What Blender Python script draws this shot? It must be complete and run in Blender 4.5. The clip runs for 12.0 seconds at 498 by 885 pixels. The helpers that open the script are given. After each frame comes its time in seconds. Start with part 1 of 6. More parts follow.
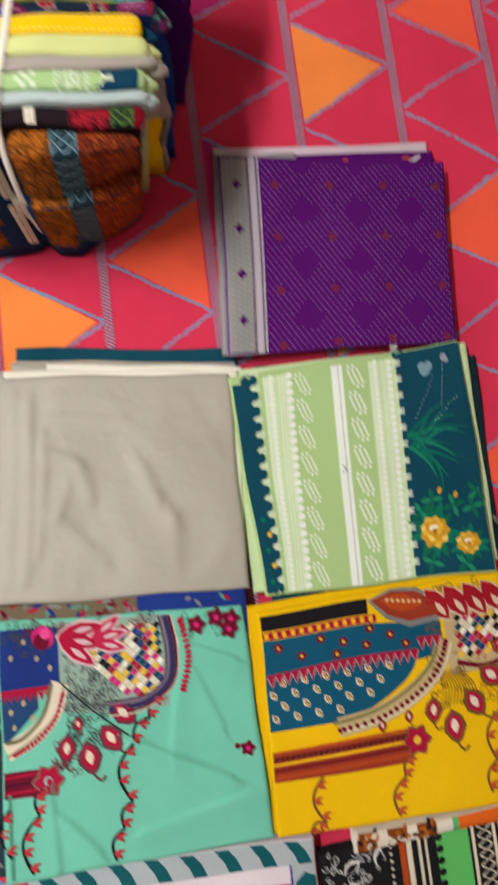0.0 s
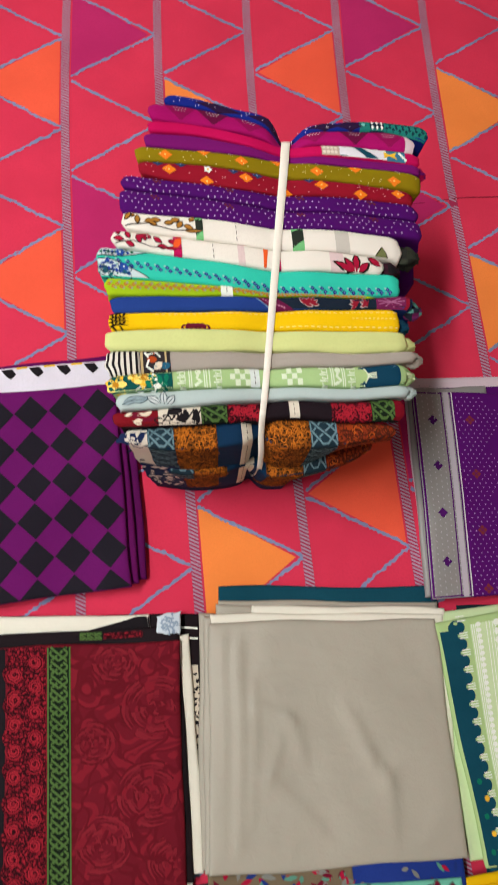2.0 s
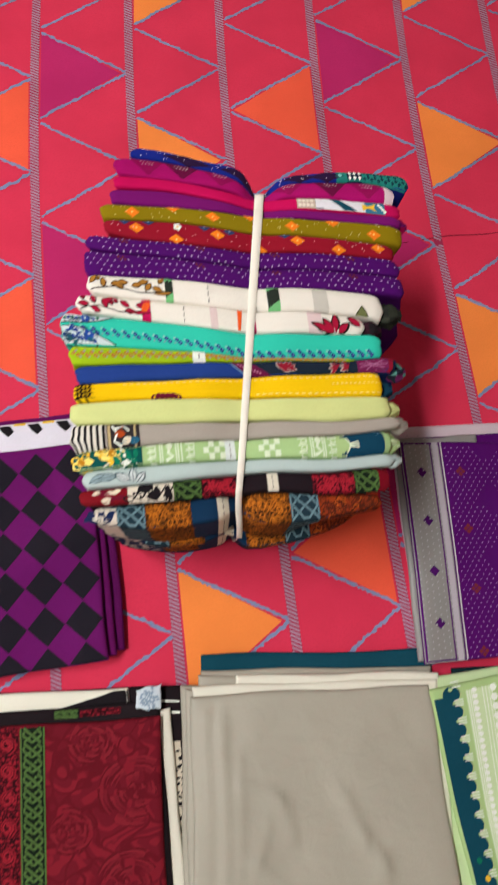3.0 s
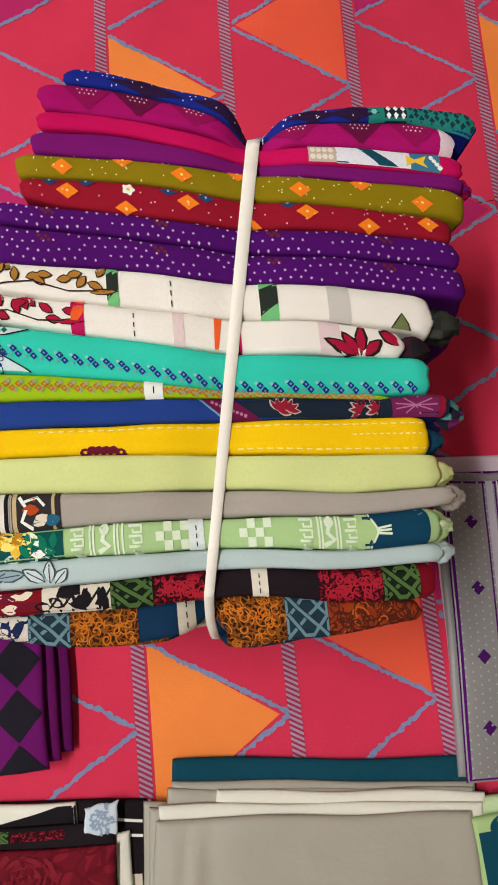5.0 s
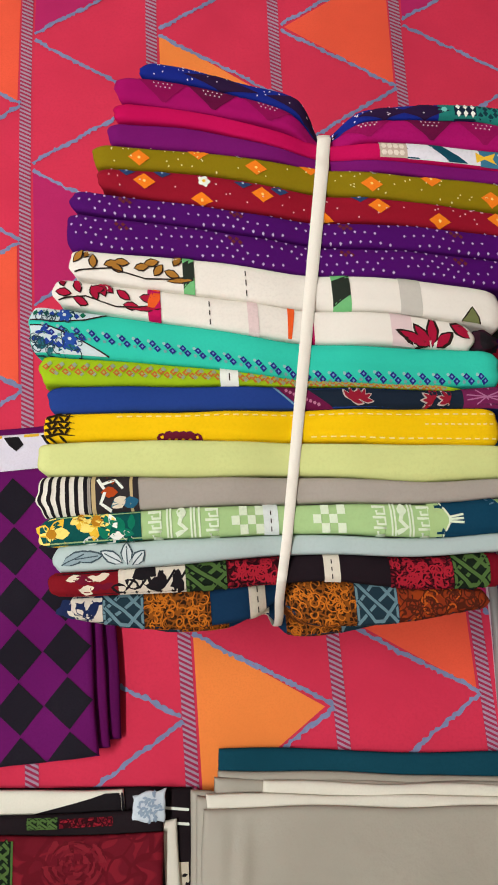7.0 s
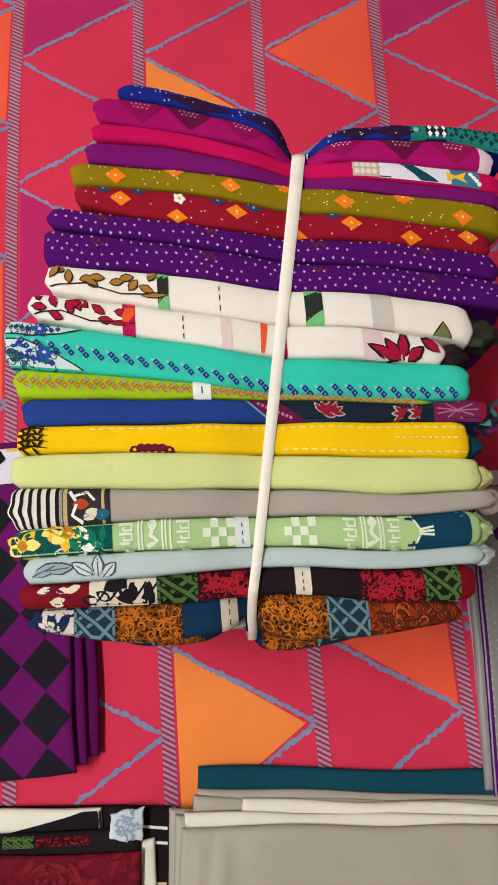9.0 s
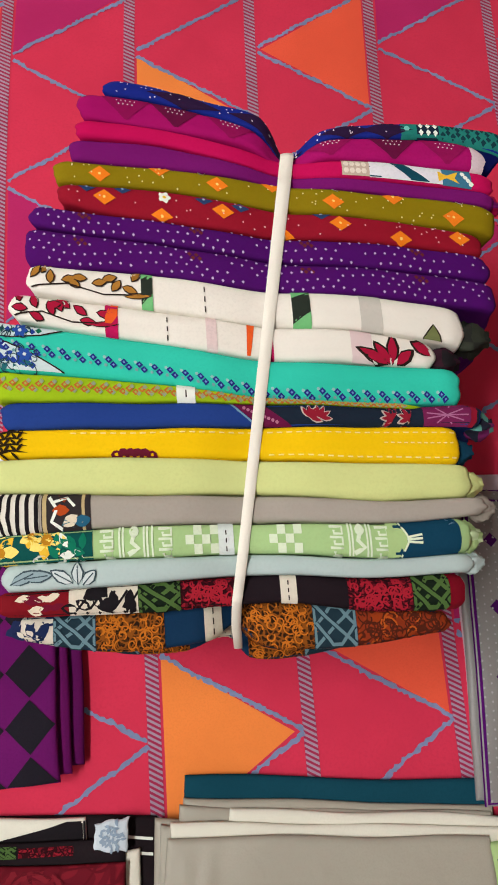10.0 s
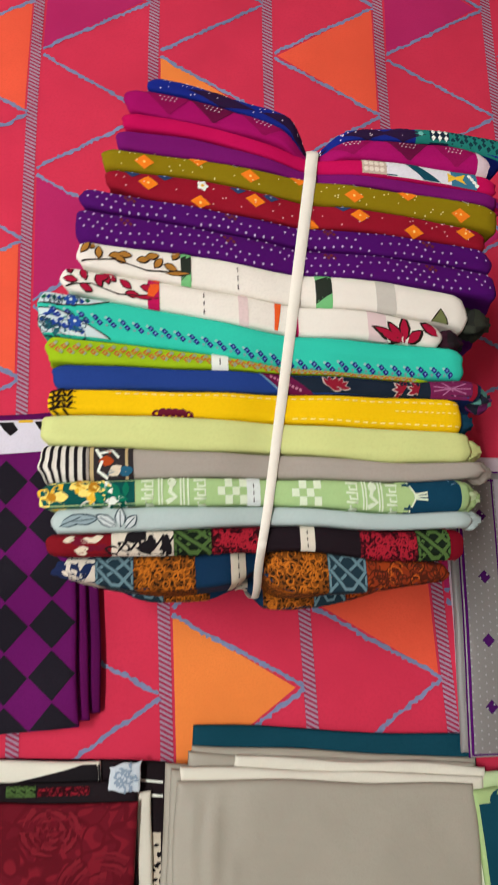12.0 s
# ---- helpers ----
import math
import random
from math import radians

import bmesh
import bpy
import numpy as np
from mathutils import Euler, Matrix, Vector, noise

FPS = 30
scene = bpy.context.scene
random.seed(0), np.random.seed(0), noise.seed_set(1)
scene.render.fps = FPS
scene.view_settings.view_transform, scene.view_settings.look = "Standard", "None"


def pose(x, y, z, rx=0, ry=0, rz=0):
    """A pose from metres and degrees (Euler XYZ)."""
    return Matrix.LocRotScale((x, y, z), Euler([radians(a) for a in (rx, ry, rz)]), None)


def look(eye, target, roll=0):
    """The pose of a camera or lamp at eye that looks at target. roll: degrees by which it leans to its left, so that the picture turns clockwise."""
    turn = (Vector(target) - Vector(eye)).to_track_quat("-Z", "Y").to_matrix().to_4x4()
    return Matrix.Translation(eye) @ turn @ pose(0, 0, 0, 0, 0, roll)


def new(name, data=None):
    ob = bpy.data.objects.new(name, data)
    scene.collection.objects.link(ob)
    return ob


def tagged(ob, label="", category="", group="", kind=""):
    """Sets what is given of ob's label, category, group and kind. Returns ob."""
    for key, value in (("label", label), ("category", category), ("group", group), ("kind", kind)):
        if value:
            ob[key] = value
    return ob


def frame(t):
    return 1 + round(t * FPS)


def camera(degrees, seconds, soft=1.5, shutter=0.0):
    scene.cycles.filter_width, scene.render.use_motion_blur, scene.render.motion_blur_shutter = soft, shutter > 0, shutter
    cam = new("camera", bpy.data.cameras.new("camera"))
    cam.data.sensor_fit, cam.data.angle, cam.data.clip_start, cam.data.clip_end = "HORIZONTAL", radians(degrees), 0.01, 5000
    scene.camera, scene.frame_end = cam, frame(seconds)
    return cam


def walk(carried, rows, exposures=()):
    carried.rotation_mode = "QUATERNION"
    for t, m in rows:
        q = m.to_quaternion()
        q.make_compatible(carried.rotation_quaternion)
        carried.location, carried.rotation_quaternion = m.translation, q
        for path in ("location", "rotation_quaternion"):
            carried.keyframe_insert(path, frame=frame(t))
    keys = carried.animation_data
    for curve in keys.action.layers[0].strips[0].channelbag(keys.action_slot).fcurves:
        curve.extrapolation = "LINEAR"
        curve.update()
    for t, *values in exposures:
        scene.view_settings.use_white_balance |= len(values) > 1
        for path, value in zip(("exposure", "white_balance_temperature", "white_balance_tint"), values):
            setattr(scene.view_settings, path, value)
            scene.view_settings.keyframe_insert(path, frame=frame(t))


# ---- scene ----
cam = camera(41.1, 12.0, soft=1.8, shutter=0.6)
WEST_FILL_WATTS, OVERHEAD_KEY_WATTS = 9.0, 66.0
PATH = [
    (0, (0.104, -0.339, 0.951), (0.295, -0.05, -1.019), 26.7),
    (0.3, (0.042, -0.302, 0.987), (0.249, 0.076, -0.966), 22.7),
    (0.5, (0.001, -0.245, 0.998), (0.195, 0.151, -0.952), 20.5),
    (0.8, (-0.073, -0.175, 0.982), (0.124, 0.264, -0.959), 19.2),
    (1, (-0.104, -0.14, 0.947), (0.072, 0.314, -0.993), 16.2),
    (1.2, (-0.124, -0.111, 0.921), (0.034, 0.335, -1.022), 14.6),
    (1.5, (-0.138, -0.092, 0.936), (0.0, 0.369, -1.005), 12.2),
    (2, (-0.141, -0.063, 0.978), (0.029, 0.42, -0.955), 14.0),
    (2.5, (-0.137, -0.027, 0.951), (0.026, 0.503, -0.97), 10.8),
    (3, (-0.11, 0.014, 0.956), (0.076, 0.518, -0.971), 13.6),
    (3.2, (-0.094, 0.054, 0.942), (0.091, 0.543, -0.988), 14.3),
    (4.8, (-0.055, 0.159, 0.753), (0.056, 0.539, -1.208), 11.3),
    (5, (-0.048, 0.157, 0.751), (0.058, 0.531, -1.211), 10.3),
    (5.5, (-0.057, 0.16, 0.74), (0.04, 0.536, -1.222), 9.3),
    (6, (-0.075, 0.164, 0.745), (0.004, 0.548, -1.216), 7.7),
    (6.5, (-0.086, 0.148, 0.742), (0.005, 0.53, -1.219), 9.3),
    (7, (-0.101, 0.147, 0.754), (0.0, 0.539, -1.205), 10.0),
    (9, (-0.082, 0.14, 0.757), (0.026, 0.588, -1.189), 9.2),
    (9.5, (-0.08, 0.142, 0.748), (0.03, 0.595, -1.196), 9.6),
    (10, (-0.072, 0.145, 0.747), (0.043, 0.594, -1.199), 10.2),
    (10.5, (-0.08, 0.143, 0.752), (0.048, 0.59, -1.194), 11.7),
    (11, (-0.08, 0.138, 0.759), (0.051, 0.593, -1.184), 12.0),
    (11.5, (-0.088, 0.133, 0.773), (0.06, 0.601, -1.166), 14.0),
    (12, (-0.113, 0.105, 0.791), (0.062, 0.559, -1.149), 18.5),
]
walk(cam, [(t, look(eye, target, roll)) for t, eye, target, roll in PATH],
     exposures=[(0, 0.22), (1.0, 0.12), (2.0, 0.03), (3.2, 0.0), (5.0, -0.1), (12, -0.1)])
# ---- light and exposure ----
world = bpy.data.worlds.new("sky")
scene.world = world
world.use_nodes = True
wn = world.node_tree.nodes
sky = wn.new("ShaderNodeTexSky")
sky.sky_type, sky.sun_disc = "NISHITA", False
sky.sun_elevation, sky.sun_rotation = radians(40), radians(100)
wn["Background"].inputs[1].default_value = 0.1
world.node_tree.links.new(sky.outputs[0], wn["Background"].inputs[0])


def area_lamp(name, size_x, size_y, watts, colour, m):
    data = bpy.data.lights.new(name, "AREA")
    data.shape, data.size, data.size_y = "RECTANGLE", size_x, size_y
    data.energy, data.color = watts, colour
    ob = new(name, data)
    ob.matrix_world = m
    return ob


# added lamps, source unseen: the west window and the ceiling tube are assumed
area_lamp("west_fill", 1.9, 1.3, WEST_FILL_WATTS, (1.0, 0.985, 0.96), look((-2.2, -0.6, 1.15), (0.2, 0.0, 0.0)))
area_lamp("overhead_key", 0.12, 1.25, OVERHEAD_KEY_WATTS, (1.0, 0.985, 0.955), pose(-1.1, 0.27, 2.645))


# ---- materials ----
def lin(r, g, b):
    """A base colour from everyday 0 to 255 colour values; deep dyes come out a little deeper."""
    out = []
    for c in (r, g, b):
        c /= 255
        out.append(c / 12.92 if c <= 0.04045 else ((c + 0.055) / 1.055) ** 2.4)
    k = 0.84 + 0.11 * (0.3 * out[0] + 0.6 * out[1] + 0.1 * out[2])
    return (*(k * c for c in out), 1)


def node(tree, kind, **values):
    n = tree.nodes.new(kind)
    for key, value in values.items():
        n.inputs[key.replace("_", " ")].default_value = value
    return n


def mixed(tree, a, b, factor, mode="MIX"):
    """A colour mix node of two colours (sockets or tuples)."""
    n = tree.nodes.new("ShaderNodeMix")
    n.data_type, n.blend_type = "RGBA", mode
    for socket, value in ((n.inputs[0], factor), (n.inputs[6], a), (n.inputs[7], b)):
        if isinstance(value, (tuple, float, int)):
            socket.default_value = value
        else:
            tree.links.new(value, socket)
    return n.outputs[2]


def ramp(tree, source, low, high):
    n = tree.nodes.new("ShaderNodeMapRange")
    n.inputs[1].default_value, n.inputs[2].default_value = low, high
    tree.links.new(source, n.inputs[0])
    return n.outputs[0]


def bare(name):
    m = bpy.data.materials.new(name)
    m.use_nodes = True
    t = m.node_tree
    return m, t, t.nodes["Principled BSDF"], t.nodes.new("ShaderNodeTexCoord").outputs["Object"]


CLOTHS = {}


def cloth(r, g, b, rough=0.85, vary=0.10, sheen=0.0, weave=1400.0, gloss=0.08):
    """Printed cotton in one colour: uneven dye, fine weave, soft creases."""
    key = (r, g, b, rough, vary, sheen, weave, gloss)
    if key in CLOTHS:
        return CLOTHS[key]
    m, t, bsdf, co = bare("cotton_%02x%02x%02x" % (r, g, b))
    base = lin(r, g, b)
    big = node(t, "ShaderNodeTexNoise", Scale=9.0, Detail=4.0)
    fine = node(t, "ShaderNodeTexNoise", Scale=weave * 0.35, Detail=2.0)
    t.links.new(co, big.inputs["Vector"])
    t.links.new(co, fine.inputs["Vector"])
    dark = tuple(c * (1 - vary) for c in base[:3]) + (1,)
    light = tuple(min(1.0, c * (1 + vary) + 0.002) for c in base[:3]) + (1,)
    colour = mixed(t, dark, light, ramp(t, big.outputs[0], 0.3, 0.7))
    colour = mixed(t, colour, dark, ramp(t, fine.outputs[0], 0.45, 0.95))
    t.links.new(colour, bsdf.inputs["Base Color"])
    crease = node(t, "ShaderNodeTexNoise", Scale=38.0, Detail=3.0, Distortion=0.6)
    t.links.new(co, crease.inputs["Vector"])
    b1 = node(t, "ShaderNodeBump", Strength=0.55, Distance=0.0020)
    b2 = node(t, "ShaderNodeBump", Strength=0.35, Distance=0.0003)
    t.links.new(crease.outputs[0], b1.inputs["Height"])
    t.links.new(fine.outputs[0], b2.inputs["Height"])
    t.links.new(b1.outputs[0], b2.inputs["Normal"])
    t.links.new(b2.outputs[0], bsdf.inputs["Normal"])
    bsdf.inputs["Roughness"].default_value = rough
    bsdf.inputs["Specular IOR Level"].default_value = gloss
    bsdf.inputs["Sheen Weight"].default_value = sheen
    CLOTHS[key] = m
    return m


def scrolls(name, ground, line, second, scale=90.0, thick=0.10, warp=2.0):
    """Cotton with a dense curling print, as in damask roses and scroll leaves."""
    m, t, bsdf, co = bare(name)
    bend = node(t, "ShaderNodeTexNoise", Scale=scale * 0.5, Detail=2.0)
    t.links.new(co, bend.inputs["Vector"])
    add = t.nodes.new("ShaderNodeVectorMath")
    add.operation = "MULTIPLY_ADD"
    add.inputs[1].default_value = (warp / scale,) * 3
    t.links.new(bend.outputs[1], add.inputs[0])
    t.links.new(co, add.inputs[2])
    cells = node(t, "ShaderNodeTexVoronoi", Scale=scale)
    cells.feature = "DISTANCE_TO_EDGE"
    t.links.new(add.outputs[0], cells.inputs["Vector"])
    rings = node(t, "ShaderNodeTexVoronoi", Scale=scale * 0.55)
    t.links.new(add.outputs[0], rings.inputs["Vector"])
    wave = t.nodes.new("ShaderNodeMath")
    wave.operation = "SINE"
    times = t.nodes.new("ShaderNodeMath")
    times.operation, times.inputs[1].default_value = "MULTIPLY", 17.0
    t.links.new(rings.outputs["Distance"], times.inputs[0])
    t.links.new(times.outputs[0], wave.inputs[0])
    colour = mixed(t, lin(*ground), lin(*second), ramp(t, wave.outputs[0], 0.0, 0.5))
    colour = mixed(t, lin(*line), colour, ramp(t, cells.outputs["Distance"], thick * 0.5, thick))
    t.links.new(colour, bsdf.inputs["Base Color"])
    b = node(t, "ShaderNodeBump", Strength=0.2, Distance=0.0006)
    fine = node(t, "ShaderNodeTexNoise", Scale=600.0)
    t.links.new(co, fine.inputs["Vector"])
    t.links.new(fine.outputs[0], b.inputs["Height"])
    t.links.new(b.outputs[0], bsdf.inputs["Normal"])
    bsdf.inputs["Roughness"].default_value = 0.85
    bsdf.inputs["Specular IOR Level"].default_value = 0.08
    return m


def plaster(name, r, g, b):
    m, t, bsdf, co = bare(name)
    n = node(t, "ShaderNodeTexNoise", Scale=3.0, Detail=6.0)
    t.links.new(co, n.inputs["Vector"])
    base = lin(r, g, b)
    t.links.new(mixed(t, base, tuple(c * 0.9 for c in base[:3]) + (1,), n.outputs[0]), bsdf.inputs["Base Color"])
    bump = node(t, "ShaderNodeBump", Strength=0.2, Distance=0.002)
    t.links.new(n.outputs[0], bump.inputs["Height"])
    t.links.new(bump.outputs[0], bsdf.inputs["Normal"])
    bsdf.inputs["Roughness"].default_value = 0.9
    return m


# ---- building helpers ----
def linked(name, verts, faces, materials, slots=None, parent=None, smooth=True):
    """Links a mesh object; slots gives each face's material."""
    me = bpy.data.meshes.new(name)
    me.from_pydata([tuple(v) for v in verts], [], faces)
    for mat in materials:
        me.materials.append(mat)
    if slots:
        me.polygons.foreach_set("material_index", slots)
    me.polygons.foreach_set("use_smooth", [smooth] * len(me.polygons))
    me.update()
    ob = new(name, me)
    ob.parent = parent
    return ob


def thing(name, x, y, z, label, category, group=""):
    """An empty at the base of a thing, which parents its parts."""
    return tagged(new(name), label, category, group)


def box(name, lo, hi, material, parent=None):
    bm = bmesh.new()
    bmesh.ops.create_cube(bm, size=1)
    for v in bm.verts:
        v.co = [lo[i] + (v.co[i] + 0.5) * (hi[i] - lo[i]) for i in range(3)]
    bmesh.ops.bevel(bm, geom=bm.edges[:], offset=0.004, segments=2, affect="EDGES")
    me = bpy.data.meshes.new(name)
    bm.to_mesh(me)
    bm.free()
    me.materials.append(material)
    ob = new(name, me)
    ob.parent = parent
    return ob


def fbm(x, y, seed=0.0):
    return noise.noise(Vector((x, y, seed)))


def smooth_curve(points, x):
    """A soft curve through (x, value) points."""
    n = len(points)
    if x <= points[0][0]:
        return points[0][1]
    if x >= points[-1][0]:
        return points[-1][1]
    for i in range(n - 1):
        if x <= points[i + 1][0]:
            break
    x0, y0 = points[i]
    x1, y1 = points[i + 1]
    xa, ya = points[max(i - 1, 0)]
    xb, yb = points[min(i + 2, n - 1)]
    w = x1 - x0
    m0, m1 = (y1 - ya) / (x1 - xa) * w, (yb - y0) / (xb - x0) * w
    t = (x - x0) / w
    return ((2 * t**3 - 3 * t**2 + 1) * y0 + (t**3 - 2 * t**2 + t) * m0
            + (-2 * t**3 + 3 * t**2) * y1 + (t**3 - t**2) * m1)


class Print:
    """Shapes of printed dye, laid on a cloth surface. place(a, b) gives the surface point and
    its normal at a, b metres; level sets which shape lies over which."""

    def __init__(self, place, step=0.006):
        self.place, self.step = place, step
        self.verts, self.faces, self.slots, self.mats = [], [], [], []

    def slot(self, mat):
        if mat not in self.mats:
            self.mats.append(mat)
        return self.mats.index(mat)

    def put(self, a, b, level):
        p, n = self.place(a, b)
        self.verts.append(p + n * (0.00055 + 0.00022 * level))
        return len(self.verts) - 1

    def face(self, ids, s):
        self.faces.append(ids)
        self.slots.append(s)

    def poly(self, pts, mat, level=0):
        """A filled outline that can be seen whole from its middle."""
        s, n = self.slot(mat), len(pts)
        ca, cb = sum(p[0] for p in pts) / n, sum(p[1] for p in pts) / n
        size = max(math.hypot(p[0] - ca, p[1] - cb) for p in pts)
        rings = max(1, int(size / self.step))
        if rings > 1:
            dense = []
            for i in range(n):
                p, q = pts[i], pts[(i + 1) % n]
                k = max(1, int(math.hypot(p[0] - q[0], p[1] - q[1]) / self.step))
                dense += [(p[0] + (q[0] - p[0]) * j / k, p[1] + (q[1] - p[1]) * j / k) for j in range(k)]
            pts, n = dense, len(dense)
        elif n <= 8:
            self.face([self.put(a, b, level) for a, b in pts], s)
            return
        mid = self.put(ca, cb, level)
        last = None
        for r in range(1, rings + 1):
            f = r / rings
            ring = [self.put(ca + (a - ca) * f, cb + (b - cb) * f, level) for a, b in pts]
            for i in range(n):
                j = (i + 1) % n
                self.face([mid, ring[i], ring[j]] if last is None else [last[i], ring[i], ring[j], last[j]], s)
            last = ring

    def area(self, a0, a1, low, high, mat, level=0, n=None):
        """All between two curves b = low(a) and b = high(a)."""
        s = self.slot(mat)
        lo = low if callable(low) else (lambda a: low)
        hi = high if callable(high) else (lambda a: high)
        n = n or max(1, int(abs(a1 - a0) / self.step))
        mid = (a0 + a1) / 2
        m = max(1, int(1.6 * max(abs(hi(a) - lo(a)) for a in (a0, mid, a1)) / self.step))
        rows = []
        for i in range(n + 1):
            a = a0 + (a1 - a0) * i / n
            rows.append([self.put(a, lo(a) + (hi(a) - lo(a)) * j / m, level) for j in range(m + 1)])
        for i in range(n):
            for j in range(m):
                self.face([rows[i][j], rows[i + 1][j], rows[i + 1][j + 1], rows[i][j + 1]], s)

    def strip(self, b0, b1, left, right, mat, level=0):
        """All between two curves a = left(b) and a = right(b)."""
        s = self.slot(mat)
        lo = left if callable(left) else (lambda b: left)
        hi = right if callable(right) else (lambda b: right)
        n = max(1, int(abs(b1 - b0) / self.step))
        m = max(1, int(abs(hi((b0 + b1) / 2) - lo((b0 + b1) / 2)) / self.step))
        rows = []
        for i in range(n + 1):
            b = b0 + (b1 - b0) * i / n
            rows.append([self.put(lo(b) + (hi(b) - lo(b)) * j / m, b, level) for j in range(m + 1)])
        for i in range(n):
            for j in range(m):
                self.face([rows[i][j], rows[i][j + 1], rows[i + 1][j + 1], rows[i + 1][j]], s)

    def stroke(self, pts, width, mat, level=0, taper=False, rough=0.0):
        """A drawn line of that width along the points."""
        s, dense = self.slot(mat), []
        for i in range(len(pts) - 1):
            p, q = pts[i], pts[i + 1]
            k = max(1, int(math.hypot(p[0] - q[0], p[1] - q[1]) / self.step))
            dense += [(p[0] + (q[0] - p[0]) * j / k, p[1] + (q[1] - p[1]) * j / k) for j in range(k)]
        dense.append(pts[-1])
        n, last = len(dense), None
        for i, (a, b) in enumerate(dense):
            p, q = dense[max(i - 1, 0)], dense[min(i + 1, n - 1)]
            da, db = q[0] - p[0], q[1] - p[1]
            k = math.hypot(da, db) or 1.0
            w = width / 2 * (1 - (i / (n - 1)) * 0.85 if taper else 1.0)
            w1, w2 = w * (1 + rough * random.uniform(-1, 1)), w * (1 + rough * random.uniform(-1, 1))
            now = (self.put(a - db / k * w1, b + da / k * w1, level), self.put(a + db / k * w2, b - da / k * w2, level))
            if last:
                self.face([last[1], now[1], now[0], last[0]], s)
            last = now

    def disc(self, a, b, r, mat, level=0, n=8, squash=1.0, turn=0.0):
        c, d = math.cos(turn), math.sin(turn)
        pts = []
        for i in range(n):
            x, y = r * math.cos(2 * math.pi * i / n), r * squash * math.sin(2 * math.pi * i / n)
            pts.append((a + x * c - y * d, b + x * d + y * c))
        self.poly(pts, mat, level)

    def diamond(self, a, b, w, h, mat, level=0):
        self.poly([(a - w, b), (a, b - h), (a + w, b), (a, b + h)], mat, level)

    def petal(self, a, b, turn, length, width, mat, level=0):
        """A leaf or petal that starts at a, b."""
        c, d = math.cos(turn), math.sin(turn)
        shape = ((0, 0), (0.25, -0.38), (0.55, -0.5), (0.85, -0.25), (1, 0), (0.85, 0.25), (0.55, 0.5), (0.25, 0.38))
        pts = [(a + x * length * c - y * width * d, b + x * length * d + y * width * c) for x, y in shape]
        self.poly(pts, mat, level)

    def flower(self, a, b, r, mat, heart, level=0, petals=6, edge=None):
        if edge:
            for i in range(petals):
                self.petal(a, b, 2 * math.pi * i / petals, r * 1.15, r * 0.95, edge, level)
            level += 1
        for i in range(petals):
            self.petal(a, b, 2 * math.pi * i / petals, r, r * 0.75, mat, level)
        self.disc(a, b, r * 0.3, heart, level + 1)

    def done(self, parent, name="printed_pattern", label=""):
        if self.faces:
            return tagged(linked(name, self.verts, self.faces, self.mats, self.slots, parent), label, kind="stuff" if name == "printed_pattern" else "")

# ---- the room: assumed, out of view, closes the place and bounces light ----
FLOOR = -0.52
wall_paint = plaster("wall_paint", 226, 222, 214)
ceiling_paint = plaster("ceiling_paint", 238, 237, 232)
floor_tile = plaster("floor_stone", 168, 160, 150)
tagged(box("floor", (-2.4, -2.6, FLOOR - 0.1), (2.6, 3.0, FLOOR), floor_tile), "pale stone floor of the room", "floor", kind="structure")
tagged(box("ceiling", (-2.4, -2.6, 2.72), (2.6, 3.0, 2.84), ceiling_paint), "plain white painted ceiling, assumed out of view", "ceiling", kind="structure")
tagged(box("wall_north", (-2.4, 2.85, FLOOR), (2.6, 3.0, 2.72), wall_paint), "plain off-white wall, assumed out of view", "wall", kind="structure")
tagged(box("wall_south", (-2.4, -2.6, FLOOR), (2.6, -2.45, 2.72), wall_paint), "plain off-white wall, assumed out of view", "wall", kind="structure")
tagged(box("wall_east", (2.45, -2.45, FLOOR), (2.6, 2.85, 2.72), wall_paint), "plain off-white wall, assumed out of view", "wall", kind="structure")
# unseen wall; its opening is added for the west lamp
west = tagged(new("wall_west"), "off-white wall out of view, with an added window opening", "wall", kind="structure")
for lo, hi in (((-2.45, FLOOR), (-1.6, 2.72)), ((0.4, FLOOR), (2.85, 2.72)), ((-1.6, FLOOR), (0.4, 0.45)), ((-1.6, 1.85), (0.4, 2.72))):
    box("wall_section", (-2.4, lo[0], lo[1]), (-2.25, hi[0], hi[1]), wall_paint, west)
# added glowing tube, out of view, as a body for the overhead lamp
lamp_white = bpy.data.materials.new("added_tube_glow")
lamp_white.use_nodes = True
lamp_white.node_tree.nodes["Principled BSDF"].inputs["Emission Color"].default_value = (1, 0.98, 0.95, 1)
lamp_white.node_tree.nodes["Principled BSDF"].inputs["Emission Strength"].default_value = 6.0
tube = tagged(new("assumed_tube"), "white tube lamp added on the unseen ceiling", "lamp")
box("housing", (-1.18, -0.37, 2.68), (-1.02, 0.91, 2.72), ceiling_paint, tube)
box("diffuser", (-1.15, -0.35, 2.655), (-1.05, 0.89, 2.679), lamp_white, tube)

# ---- bed and bedspread ----
bed = tagged(new("bed"), "bed that carries the patterned bedspread", "bed")
box("mattress", (-1.12, -1.45, -0.26), (1.28, 1.6, -0.02), cloth(225, 220, 210), bed)
box("bed_base", (-1.1, -1.43, FLOOR), (1.26, 1.58, -0.262), plaster("bed_wood", 120, 84, 58), bed)


def bed_height(x, y):
    z = 0.0011 * fbm(x * 6, y * 6, 3.1) + 0.0006 * fbm(x * 17, y * 17, 8.2)
    ridge = y - 0.585 - 0.03 * (x - 0.3) - 0.004 * fbm(x * 9, 0, 5)
    return z + 0.0016 * math.exp(-((ridge / 0.006) ** 2)) * max(0.0, min(1.0, (x - 0.1) * 8))


